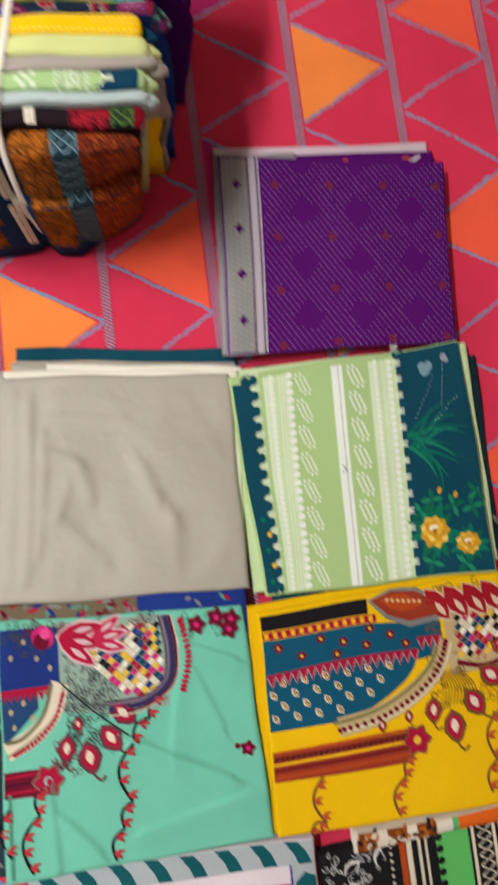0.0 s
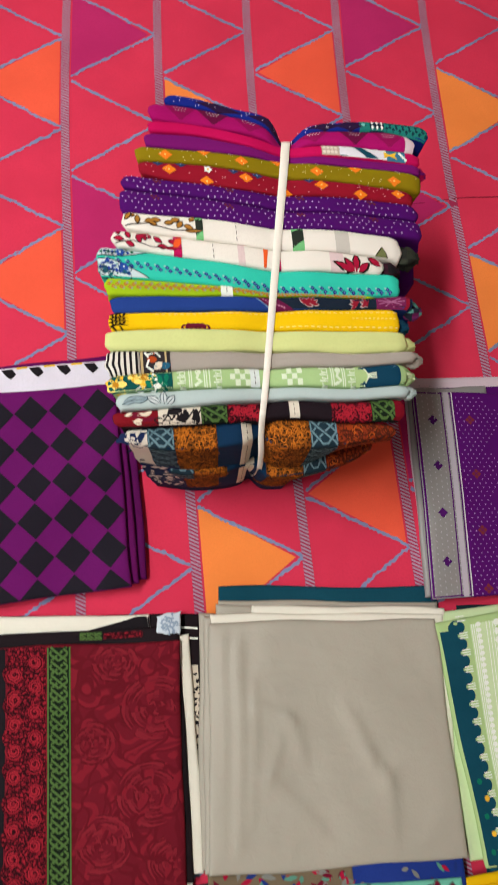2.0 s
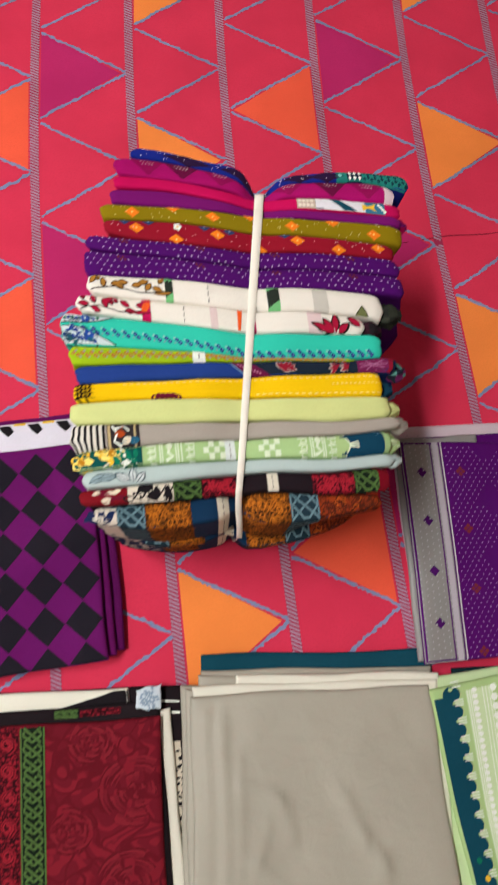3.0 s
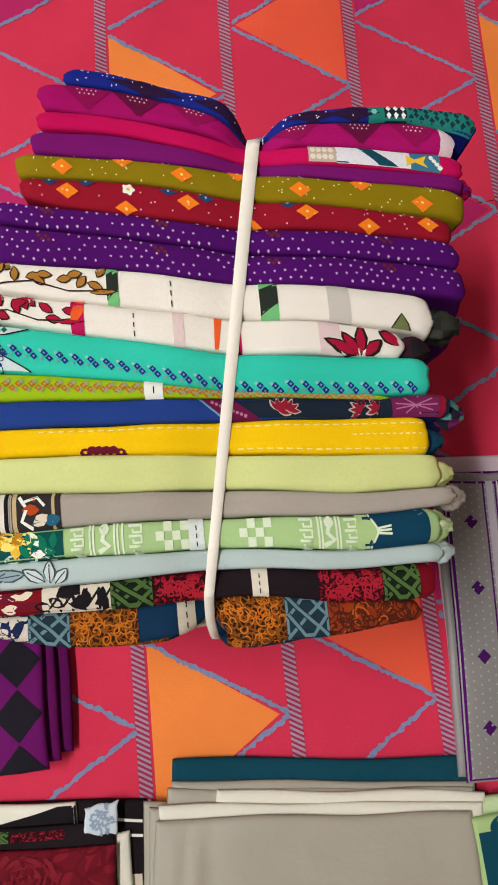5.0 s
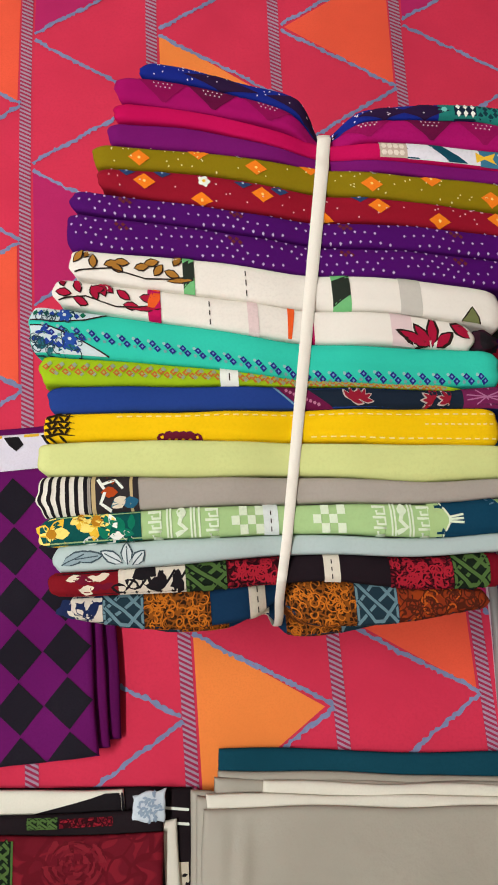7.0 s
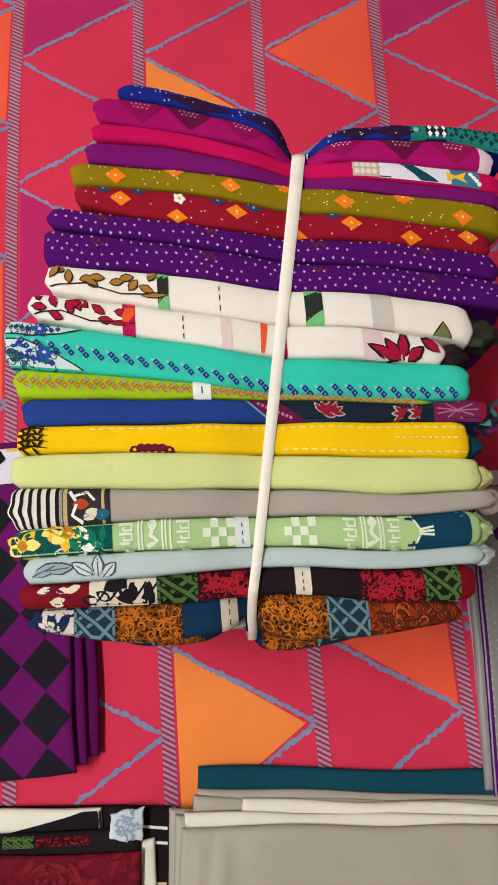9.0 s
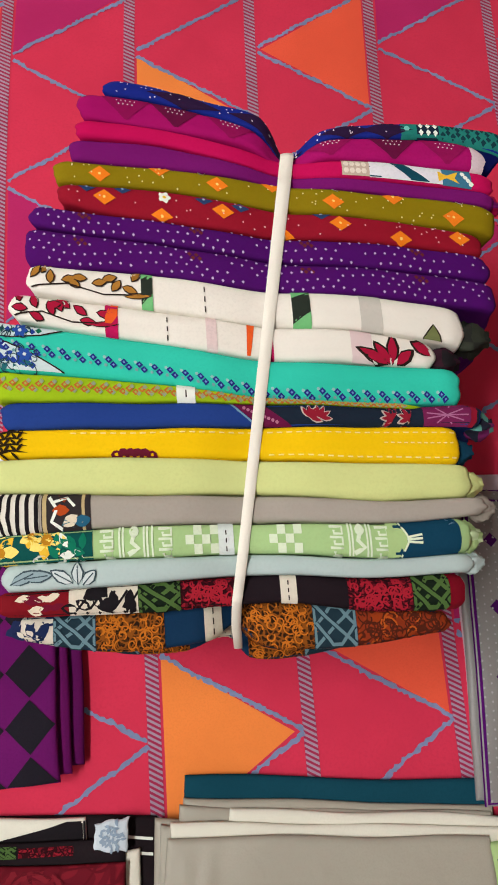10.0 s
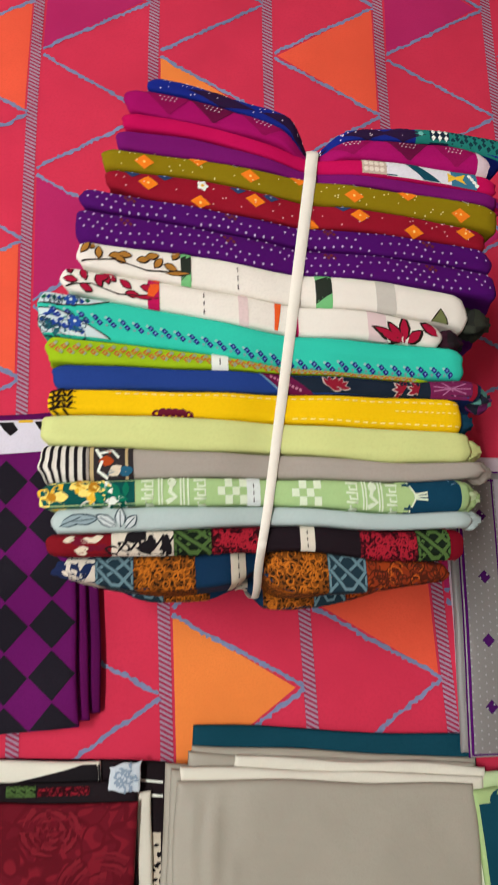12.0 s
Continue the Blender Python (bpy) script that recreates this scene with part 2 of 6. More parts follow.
def bed_place(x, y):
    y += 0.018 * math.exp(-(((x - 0.58) / 0.17) ** 2) - (((y - 0.33) / 0.13) ** 2))
    return Vector((x, y, bed_height(x, y))), Vector((0, 0, 1))


spread = tagged(new("bedspread"), "crimson cotton bedspread printed with orange triangles and blue zigzags", "bedspread")
CRIMSON = cloth(225, 57, 88, vary=0.07, weave=900)
xs = [-1.16] + [-1.14 + 2.44 * i / 150 for i in range(151)] + [1.32]
ys = [-1.49] + [-1.47 + 3.09 * i / 190 for i in range(191)] + [1.64]
verts, faces = [], []
for i, x in enumerate(xs):
    for j, y in enumerate(ys):
        rim = i in (0, len(xs) - 1) or j in (0, len(ys) - 1)
        verts.append((x, y, -0.34 if rim else bed_height(x, y)))
for i in range(len(xs) - 1):
    for j in range(len(ys) - 1):
        k = i * len(ys) + j
        faces.append((k, k + len(ys), k + len(ys) + 1, k + 1))
linked("cover", verts, faces, [CRIMSON], parent=spread)

ORANGE, CORAL, PLUM = cloth(255, 144, 70, vary=0.07), cloth(252, 98, 70, vary=0.07), cloth(196, 44, 108, vary=0.08)
CHALK, MAUVE, ROSE = cloth(134, 146, 184, vary=0.2, weave=500), cloth(178, 150, 172, vary=0.15), cloth(172, 50, 88, vary=0.1)
PITCH, LEFT, RIGHT = 0.1885, 0.0945, 0.003


def column(k, y):
    """The middle of a hatched stripe of the bedspread."""
    return 0.011 + 0.1635 * (k - 2) + 0.002 * math.sin(2.2 * y + k * 1.3) + 0.07 * max(0.0, y - 0.55) ** 2


def left_tip(k):
    """The height of the zigzag's left turns, which the cloth's stretch draws up a little far off."""
    return LEFT + PITCH * k + (0.008 if k > 0 else 0.0)


def row_shift(k):
    return 0.006 if k > 4 else 0.0


for c in range(-5, 9):
    for k in range(-7, 9):
        up = row_shift(c)
        low, high, tip = left_tip(k - 1) + up, left_tip(k) + up, RIGHT + PITCH * k + up
        sheet = Print(bed_place, 0.02)
        edge = 0.010
        if c % 3 == 1 and k % 2 == 0:
            mat, name = ORANGE, "orange_triangle"
        elif c % 3 == 2 and k % 2 == 0:
            mat, name = CORAL, "coral_triangle"
        elif c % 3 == 0 and k % 2 == 1:
            mat, name = PLUM, "plum_triangle"
        else:
            continue
        if c % 3 == 2:
            y0, y1, t0 = tip, tip + PITCH, high
            pts = [(column(c + 1, y0) - edge, y0 + 0.004), (column(c + 1, y1) - edge, y1 - 0.004), (column(c, t0) + edge + 0.004, t0)]
        else:
            pts = [(column(c, low) + edge, low + 0.004), (column(c + 1, tip) - edge - 0.006, tip), (column(c, high) + edge, high - 0.004)]
        if -1.4 < tip < 1.5 and -1.1 < pts[0][0] < 1.2 and -1.1 < pts[1][0] < 1.2:
            sheet.poly(pts, mat)
            sheet.done(spread, name)
for c in range(-5, 9):
    hatch = Print(bed_place, 0.02)
    up = row_shift(c)
    for k in range(-7, 9):
        a, b, d = left_tip(k - 1) + up, RIGHT + PITCH * k + up, left_tip(k) + up
        if not -1.35 < b < 1.4 or not -1.05 < column(c, b) < 1.1:
            continue
        for y0, end in ((a, -1), (d, 1)):
            start, stop = Vector((column(c, y0) + 0.010, y0 - 0.005 * end)), Vector((column(c + 1, b) - 0.007, b + 0.002 * end))
            line = Print(bed_place, 0.0030)
            for level, wide, n in ((1, 0.0042, 14), (2, 0.0026, 22)):
                pts = []
                for i in range(n + 1):
                    p = start.lerp(stop, i / n)
                    pts.append((p.x + random.uniform(-0.001, 0.001), p.y + random.uniform(-0.0017, 0.0017)))
                line.stroke(pts, wide, CHALK, level, rough=0.85)
            line.done(spread, "zigzag_line")
    y = -1.4
    while y < 1.5 and -1.08 < column(c, 0) < 1.2:
        x = column(c, y)
        hatch.poly([(x - 0.0070, y + 0.0068), (x - 0.0070, y + 0.0040), (x + 0.0070, y - 0.0040), (x + 0.0070, y - 0.0012)], MAUVE, 1)
        y += 0.0056
    if -1.08 < column(c, 0) < 1.2:
        hatch.strip(-1.4, 1.5, lambda q: column(c, q) - 0.0072, lambda q: column(c, q) + 0.0072, ROSE)
    hatch.done(spread, "hatched_stripe")


# dark stroke that paints the shade along the bedspread's fold crease
crease_line = Print(bed_place, 0.01)
crease_line.stroke([(0.17 + 0.5 * k / 24, 0.574 + 0.016 * k / 24 + 0.002 * math.sin(k * 0.9)) for k in range(25)], 0.0011, cloth(104, 20, 40), 1)
crease_line.done(spread, "crease_line")

# ---- folded cloths lying flat ----
class Slab:
    """One folded cloth that lies flat: four corners (near left, near right, far right, far left), foot and top."""

    def __init__(self, bl, br, tr, tl, z0, z1, seed=0.0, wave=0.0012, round_edge=0.006, relief=None):
        self.c = [Vector(p) for p in (bl, br, tr, tl)]
        self.z0, self.z1, self.seed, self.wave, self.r, self.relief = z0, z1, seed, wave, round_edge, relief
        self.W = ((self.c[1] - self.c[0]).length + (self.c[2] - self.c[3]).length) / 2
        self.H = ((self.c[3] - self.c[0]).length + (self.c[2] - self.c[1]).length) / 2

    def point(self, a, b):
        u, v = a / self.W, b / self.H
        p = (self.c[0] * (1 - u) + self.c[1] * u) * (1 - v) + (self.c[3] * (1 - u) + self.c[2] * u) * v
        bow = 0.0022
        s = self.seed
        p = p + Vector((bow * fbm(v * 3.0, s, 1.7) * (2 * u - 1) * 1.4, bow * fbm(u * 3.0, s, 4.4) * (2 * v - 1) * 1.4))
        z = self.z1 + self.wave * (fbm(p.x * 14, p.y * 14, s) + 0.22 * fbm(p.x * 33, p.y * 33, s + 9))
        if self.relief:
            z += self.relief(a, b)
        d = max(0.0, min(a, b, self.W - a, self.H - b))
        if d < self.r:
            z -= (self.r * 0.75) * (1 - math.sqrt(max(0.0, 1 - (1 - d / self.r) ** 2)))
        return Vector((p.x, p.y, z))

    def place(self, a, b):
        p, e = self.point(a, b), 0.0015
        n = (self.point(a + e, b) - p).cross(self.point(a, b + e) - p)
        return p, n.normalized()

    def build(self, mat, parent, name="cloth_layer", label="", n=30):
        def steps(size):
            r = self.r
            return [0, 0.15 * r, 0.45 * r] + [r + (size - 2 * r) * i / n for i in range(n + 1)] + [size - 0.45 * r, size - 0.15 * r, size]
        A, B = steps(self.W), steps(self.H)
        verts, faces = [], []
        for a in A:
            for b in B:
                verts.append(self.point(a, b))
        m = len(B)
        for i in range(len(A) - 1):
            for j in range(m - 1):
                k = i * m + j
                faces.append((k, k + m, k + m + 1, k + 1))
        rim = [(i, 0) for i in range(len(A))] + [(len(A) - 1, j) for j in range(1, m)]
        rim += [(i, m - 1) for i in range(len(A) - 2, -1, -1)] + [(0, j) for j in range(m - 2, 0, -1)]
        top = [i * m + j for i, j in rim]
        mid = (self.c[0] + self.c[1] + self.c[2] + self.c[3]) / 4
        low = []
        for k in top:
            p = verts[k]
            d = Vector((p.x - mid.x, p.y - mid.y)).normalized() * 0.003
            low.append(len(verts))
            verts.append(Vector((p.x - d.x, p.y - d.y, self.z0)))
        for i in range(len(top)):
            j = (i + 1) % len(top)
            faces.append((top[i], low[i], low[j], top[j]))
        faces.append(low)
        return tagged(linked(name, verts, faces, [mat], parent=parent), label)


def pile(label, group="folded suits laid out on the bedspread"):
    return tagged(new("folded_suit"), label, "folded fabric", group)


# ---- cloths standing in the tied bundle ----
BAND_TOP, BAND_LOW = (0.007, 0.500), (-0.066, 0.115)


def band_x(y):
    t = (y - BAND_TOP[1]) / (BAND_LOW[1] - BAND_TOP[1])
    return BAND_TOP[0] + (BAND_LOW[0] - BAND_TOP[0]) * t


class Fold:
    """One folded cloth of the bundle, standing on its side: its upper fold runs along x, between
    the curves far(x) and near(x), at the height top."""

    def __init__(self, x0, x1, far, near, top=0.288, pinch=0.006, bulge=0.0, seed=0.0, foot=0.003, lean=0.0, tight=0.030, tuck=0.0, lift=0.0, splay=0.0):
        self.x0, self.x1, self.L = x0, x1, x1 - x0
        self.far_pts, self.near_pts = far, near
        self.top, self.pinch, self.bulge, self.seed, self.foot, self.lean = top, pinch, bulge, seed, foot, lean
        self.tight, self.tuck, self.lift, self.splay = tight, tuck, lift, splay

    def edges(self, x):
        wob = 0.0010 * fbm(x * 22, self.seed, 2.2)
        return smooth_curve(self.far_pts, x) + wob, smooth_curve(self.near_pts, x) + 0.0010 * fbm(x * 22, self.seed + 1, 2.2)

    def height(self, x):
        far, near = self.edges(x)
        xb = band_x((far + near) / 2)
        end = min(x - self.x0, self.x1 - x)
        drop = 0.004 * max(0.0, 1 - end / 0.012) ** 2
        z = self.top + 0.0022 * fbm(x * 11, self.seed, 7.0) - self.pinch * math.exp(-(((x - xb) / self.tight) ** 2)) - drop
        return z + self.lean * (x - self.x0)

    def point(self, a, b):
        x = self.x0 + a
        far, near = self.edges(x)
        c, h = (far + near) / 2, (far - near) / 2 * 0.985
        if b < -h:
            return self.face(self.point(a, -h), -h - b)
        q = max(-1.0, min(1.0, b / h))
        r = min(0.008, h * 0.9)
        dip = r * (1 - (1 - abs(q) ** 3.6) ** (1 / 3.6))
        z = self.height(x) - dip + 0.0009 * fbm(x * 10, b * 130, self.seed) + 0.0004 * fbm(x * 26, b * 60, self.seed)
        pull = 0.0045 * abs(q) ** 2.5 + 0.0030 * fbm(q * 1.7, self.seed, 6.6)
        x += pull * (max(0.0, 1 - a / 0.022) - max(0.0, 1 - (self.L - a) / 0.022))
        return Vector((x, c + q * h, z))

    def face(self, p, d):
        """The point d below the near edge p, on the cloth's near face."""
        span = p.z - self.foot
        y = p.y - self.bulge * math.sin(math.pi * min(1.0, d / 0.26)) + self.tuck * (min(d, span) / span) ** 1.4
        y += self.rise(p.x, d)
        return Vector((p.x - self.inset(p.x, d), y, p.z - d))

    def rise(self, x, d):
        """How far the cloth is drawn back at its free end, d below its fold."""
        return self.lift * max(0.0, min(1.0, (x + 0.01) / 0.09)) * max(0.0, min(d, 0.15) - 0.010)

    def inset(self, x, d):
        ends = 2 * (x - self.x0) / self.L - 1
        flare = self.splay * min(1.0, d / 0.10) * max(0.0, ends) ** 6 * (1 + 0.5 * fbm(d * 16, self.seed, 3.3))
        return 0.016 * (d / 0.28) * ends - flare + 0.003 * fbm(d * 30, self.seed, ends) * abs(ends)

    def place(self, a, b):
        p, e = self.point(a, b), 0.0008
        n = (self.point(a + e, b) - p).cross(self.point(a, b + e) - p)
        if n.length < 1e-12:
            return p, Vector((0, 0, 1))
        n.normalize()
        return p, n

    def half(self, a):
        far, near = self.edges(self.x0 + a)
        return (far - near) / 2

    def build(self, mat, parent, name="cloth", label="", n=84):
        verts, faces = [], []
        QS = [math.sin(math.pi / 2 * (-1 + i / 10)) for i in range(21)]
        SIDE = (0.02, 0.06, 0.11, 0.14, 0.165, 0.20, 0.24, 1.0)
        for i in range(n + 1):
            t = i / n
            t = t + 0.35 * math.sin(2 * math.pi * t) * -0.16
            a = self.L * t
            h = self.half(a)
            top = [self.point(a, q * h) for q in QS]
            span = top[0].z - self.foot
            ring = []
            for side in (0, 1):
                p = top[0] if side == 0 else top[-1]
                walls = []
                for s in SIDE:
                    d = min(1.0, s / 0.29 if s < 1 else 1.0) * span
                    if side == 0:
                        walls.append(self.face(p, d))
                    else:
                        walls.append(Vector((p.x - self.inset(p.x, d), p.y + self.rise(p.x, d), p.z - d)))
                ring.append(walls)
            line = ring[0][::-1] + top + ring[1]
            verts += line
        m = len(QS) + 2 * len(SIDE)
        for i in range(n):
            for j in range(m - 1):
                k = i * m + j
                faces.append((k, k + m, k + m + 1, k + 1))
            faces.append((i * m, i * m + m - 1, (i + 1) * m + m - 1, (i + 1) * m))
        # ends: tucked-in edges, with the sheets of the cloth showing
        for i, sign in ((0, -1), (n, 1)):
            loop = list(range(i * m, i * m + m))
            inner = []
            mid = sum((verts[k] for k in loop), Vector()) / m
            for k in loop:
                p = verts[k].lerp(mid, 0.25)
                p.x = verts[k].x - sign * 0.004
                inner.append(len(verts))
                verts.append(p)
            for j in range(m):
                k = (j + 1) % m
                faces.append((loop[j], loop[k], inner[k], inner[j]) if sign < 0 else (loop[k], loop[j], inner[j], inner[k]))
            faces.append(inner if sign < 0 else inner[::-1])
        return tagged(linked(name, verts, faces, [mat], parent=parent), label)


def suit(label):
    return tagged(new("folded_suit"), label, "folded fabric", "suits tied in the bundle")

# ---- suits laid out on the bedspread ----
TAUPE, CREAM, TEAL = cloth(176, 171, 156, rough=0.5, vary=0.05, gloss=0.4), cloth(236, 234, 218, vary=0.05), cloth(18, 74, 92, vary=0.1)


def taupe_relief(a, b):
    """Broad soft creases of the unpressed cloth."""
    w = 0.02 * fbm(a * 12, b * 12, 3.0)
    z = 0.0022 * fbm(a * 11 + 1.2, b * 9, 14.0) + 0.0009 * (1 - abs(fbm((a + w) * 13, (b - w) * 11, 21.0)) * 2.2)
    z += 0.0008 * fbm(a * 60, b * 7, 5.5) * max(0.0, 1 - a / 0.10)
    for a0, b0, a1, b1, wide, k in ((0.070, 0.198, 0.110, 0.181, 0.009, 0.0016), (0.110, 0.181, 0.125, 0.140, 0.009, 0.0020), (0.196, 0.178, 0.215, 0.132, 0.009, 0.0022),
                                    (0.215, 0.132, 0.236, 0.100, 0.009, 0.0020), (0.236, 0.100, 0.237, 0.045, 0.010, 0.0014), (0.080, 0.110, 0.140, 0.050, 0.010, 0.0018),
                                    (0.095, 0.153, 0.083, 0.114, 0.008, 0.0012), (0.072, 0.248, 0.176, 0.240, 0.007, 0.0010), (0.045, 0.292, 0.040, 0.030, 0.006, 0.0015),
                                    (0.064, 0.224, 0.056, 0.060, 0.006, 0.0012), (0.020, 0.290, 0.019, 0.030, 0.006, 0.0018), (0.26, 0.27, 0.30, 0.20, 0.012, 0.0008)):
        d = Vector((a1 - a0, b1 - b0))
        t = max(0.0, min(1.0, ((a - a0) * d.x + (b - b0) * d.y) / d.length_squared))
        side = ((a - a0) * d.y - (b - b0) * d.x) / d.length
        e = math.hypot(a - a0 - d.x * t, b - b0 - d.y * t)
        z += k * math.exp(-((e / (wide * (1.7 if side > 0 else 0.7))) ** 2))
    edge = min(a, b, 0.33 - a, 0.30 - b)
    return 1.35 * z * max(0.25, min(1.0, edge / 0.03))


def taupe_suit():
    p = pile("plain taupe folded suit with cream and dark teal layers beneath")
    Slab((-0.15, -0.37), (0.165, -0.385), (0.194, -0.059), (-0.120, -0.027), 0.001, 0.011, 1).build(TEAL, p, label="dark teal under layer")
    Slab((-0.155, -0.37), (0.165, -0.387), (0.190, -0.080), (-0.123, -0.048), 0.010, 0.017, 2).build(TAUPE, p)
    Slab((-0.150, -0.37), (0.165, -0.388), (0.198, -0.089), (-0.078, -0.058), 0.017, 0.024, 3).build(CREAM, p, label="cream under layer")
    Slab((-0.160, -0.38), (0.165, -0.395), (0.192, -0.097), (-0.137, -0.064), 0.023, 0.029, 4).build(CREAM, p, label="cream under layer")
    Slab((-0.150, -0.37), (0.165, -0.387), (0.188, -0.085), (-0.128, -0.053), 0.0165, 0.0205, 7).build(TAUPE, p)
    Slab((-0.176, -0.380), (-0.02, -0.385), (-0.02, -0.09), (-0.152, -0.062), 0.012, 0.021, 5).build(TAUPE, p)
    Slab((-0.171, -0.382), (-0.03, -0.386), (-0.03, -0.09), (-0.146, -0.068), 0.021, 0.027, 8).build(TAUPE, p)
    Slab((-0.166, -0.385), (0.170, -0.402), (0.176, -0.103), (-0.139, -0.0745), 0.028, 0.036, 6, relief=taupe_relief).build(TAUPE, p, label="creased taupe top layer", n=60)


taupe_suit()

GREEN, PALE_GREEN, WHITE = cloth(176, 206, 140, vary=0.06), cloth(204, 226, 176, vary=0.06), cloth(236, 242, 232, vary=0.04)
FOREST, GOLD, LEAF = cloth(14, 120, 92), cloth(236, 190, 56), cloth(20, 110, 80)


def green_suit():
    p = pile("pale green suit with white bands and a dark teal floral border")
    global green_under
    green_under = Slab((0.20, -0.40), (0.54, -0.40), (0.552, -0.105), (0.22, -0.09), 0.001, 0.012, 11)
    green_under.owner = p
    green_under.build(cloth(24, 48, 56), p, label="dark printed under layer")
    Slab((0.174, -0.412), (0.528, -0.41), (0.536, -0.088), (0.170, -0.095), 0.011, 0.024, 12).build(PALE_GREEN, p, label="pale green under layer")
    s = Slab((0.190, -0.418), (0.516, -0.424), (0.520, -0.088), (0.172, -0.108), 0.023, 0.037, 13)
    s.build(GREEN, p, n=64)
    return s, p


green_slab, green_pile = green_suit()

VIOLET, SILVER, DOVE = cloth(86, 12, 106, vary=0.08), cloth(142, 140, 138, rough=0.45, vary=0.08, gloss=0.5), cloth(188, 180, 190)


def violet_suit():
    p = pile("violet dotted suit with a silver-grey border of small diamonds")
    Slab((0.178, -0.06), (0.52, -0.06), (0.536, 0.247), (0.197, 0.262), 0.001, 0.010, 21).build(cloth(214, 196, 206), p, label="pale pink under layer")
    global violet_under
    violet_under = Slab((0.175, -0.07), (0.528, -0.06), (0.541, 0.225), (0.196, 0.243), 0.010, 0.018, 22)
    violet_under.owner = p
    violet_under.build(VIOLET, p)
    Slab((0.171, -0.073), (0.30, -0.075), (0.32, 0.234), (0.194, 0.240), 0.018, 0.026, 23).build(SILVER, p, label="silver-grey border layer")
    s = Slab((0.177, -0.077), (0.517, -0.089), (0.546, 0.197), (0.199, 0.233), 0.026, 0.034, 24)
    s.build(VIOLET, p, n=64)
    return s, p


violet_slab, violet_pile = violet_suit()

MINT, YELLOW = cloth(118, 204, 178, vary=0.06), cloth(240, 192, 10, vary=0.06)


def mint_suit():
    p = pile("mint green suit with a red and blue paisley corner print")
    global mint_under
    mint_under = Slab((-0.17, -0.70), (0.155, -0.70), (0.163, -0.395), (-0.03, -0.378), 0.001, 0.030, 31)
    mint_under.owner = p
    mint_under.build(cloth(34, 58, 140), p, label="blue floral under layer")
    global mint_dark
    mint_dark = Slab((-0.198, -0.715), (0.10, -0.71), (0.10, -0.40), (-0.188, -0.400), 0.001, 0.026, 32)
    mint_dark.owner = p
    mint_dark.build(cloth(44, 62, 70), p, label="dark floral under layer")
    global mint_brown
    mint_brown = Slab((-0.172, -0.46), (0.02, -0.46), (0.02, -0.392), (-0.168, -0.384), 0.001, 0.031, 34)
    mint_brown.owner = p
    mint_brown.build(cloth(120, 106, 84), p, label="brown leaf-print under layer")
    def crease(a, b):
        z = 0.0
        for a0, b0, a1, b1, k in ((0.17, 0.146, 0.285, 0.085, 0.0042), (0.08, 0.06, 0.115, 0.02, 0.0030), (0.25, 0.26, 0.31, 0.235, 0.0030), (0.215, 0.12, 0.23, 0.20, 0.0018), (0.17, 0.035, 0.31, 0.062, 0.0024), (0.255, 0.225, 0.285, 0.15, 0.0016), (0.06, 0.09, 0.065, 0.01, 0.0020)):
            d = Vector((a1 - a0, b1 - b0))
            side = ((a - a0) * d.y - (b - b0) * d.x) / d.length
            u = max(0.0, min(1.0, ((a - a0) * d.x + (b - b0) * d.y) / d.length_squared))
            e = math.hypot(a - a0 - d.x * u, b - b0 - d.y * u)
            z += 1.7 * k * math.exp(-((e / (0.020 if side > 0 else 0.0038)) ** 2))
        return z

    s = Slab((-0.176, -0.722), (0.163, -0.718), (0.157, -0.424), (-0.166, -0.404), 0.024, 0.036, 33, relief=crease)
    s.build(MINT, p, n=110)
    return s, p


mint_slab, mint_pile = mint_suit()


def yellow_suit():
    p = pile("bright yellow suit with a blue and red paisley print")
    global yellow_under
    yellow_under = Slab((0.17, -0.70), (0.49, -0.70), (0.515, -0.405), (0.20, -0.412), 0.001, 0.022, 41)
    yellow_under.owner = p
    yellow_under.build(TEAL, p, label="dark teal printed under layer")
    Slab((0.162, -0.718), (0.50, -0.72), (0.52, -0.412), (0.158, -0.427), 0.020, 0.029, 42).build(YELLOW, p)
    s = Slab((0.166, -0.722), (0.50, -0.725), (0.522, -0.424), (0.172, -0.434), 0.028, 0.036, 43)
    s.build(YELLOW, p, n=64)
    return s, p


yellow_slab, yellow_pile = yellow_suit()


def maroon_suit():
    p = pile("deep maroon rose-print suit with a green knotwork band")
    INK = cloth(34, 26, 30)
    global maroon_base
    maroon_base = Slab((-0.48, -0.37), (-0.16, -0.385), (-0.150, -0.062), (-0.47, -0.035), 0.001, 0.010, 51)
    maroon_base.owner = p
    maroon_base.build(INK, p, label="black under layer")
    global maroon_cream
    maroon_cream = Slab((-0.48, -0.37), (-0.2, -0.38), (-0.22, -0.056), (-0.47, -0.036), 0.010, 0.016, 52)
    maroon_cream.owner = p
    maroon_cream.build(CREAM, p, label="cream under layer")
    Slab((-0.47, -0.37), (-0.170, -0.385), (-0.166, -0.087), (-0.46, -0.11), 0.012, 0.019, 55).build(CREAM, p, label="cream under layer")
    global maroon_black
    maroon_black = Slab((-0.48, -0.37), (-0.184, -0.39), (-0.1815, -0.078), (-0.47, -0.06), 0.019, 0.025, 53)
    maroon_black.owner = p
    maroon_black.build(INK, p, label="black under layer")
    s = Slab((-0.475, -0.374), (-0.194, -0.394), (-0.1805, -0.093), (-0.470, -0.078), 0.025, 0.032, 54)
    rose = scrolls("maroon_roses", (112, 24, 38), (102, 20, 33), (132, 30, 44), 22.0, 0.10, 5.5)
    s.build(rose, p, n=64)
    return s, p


maroon_slab, maroon_pile = maroon_suit()

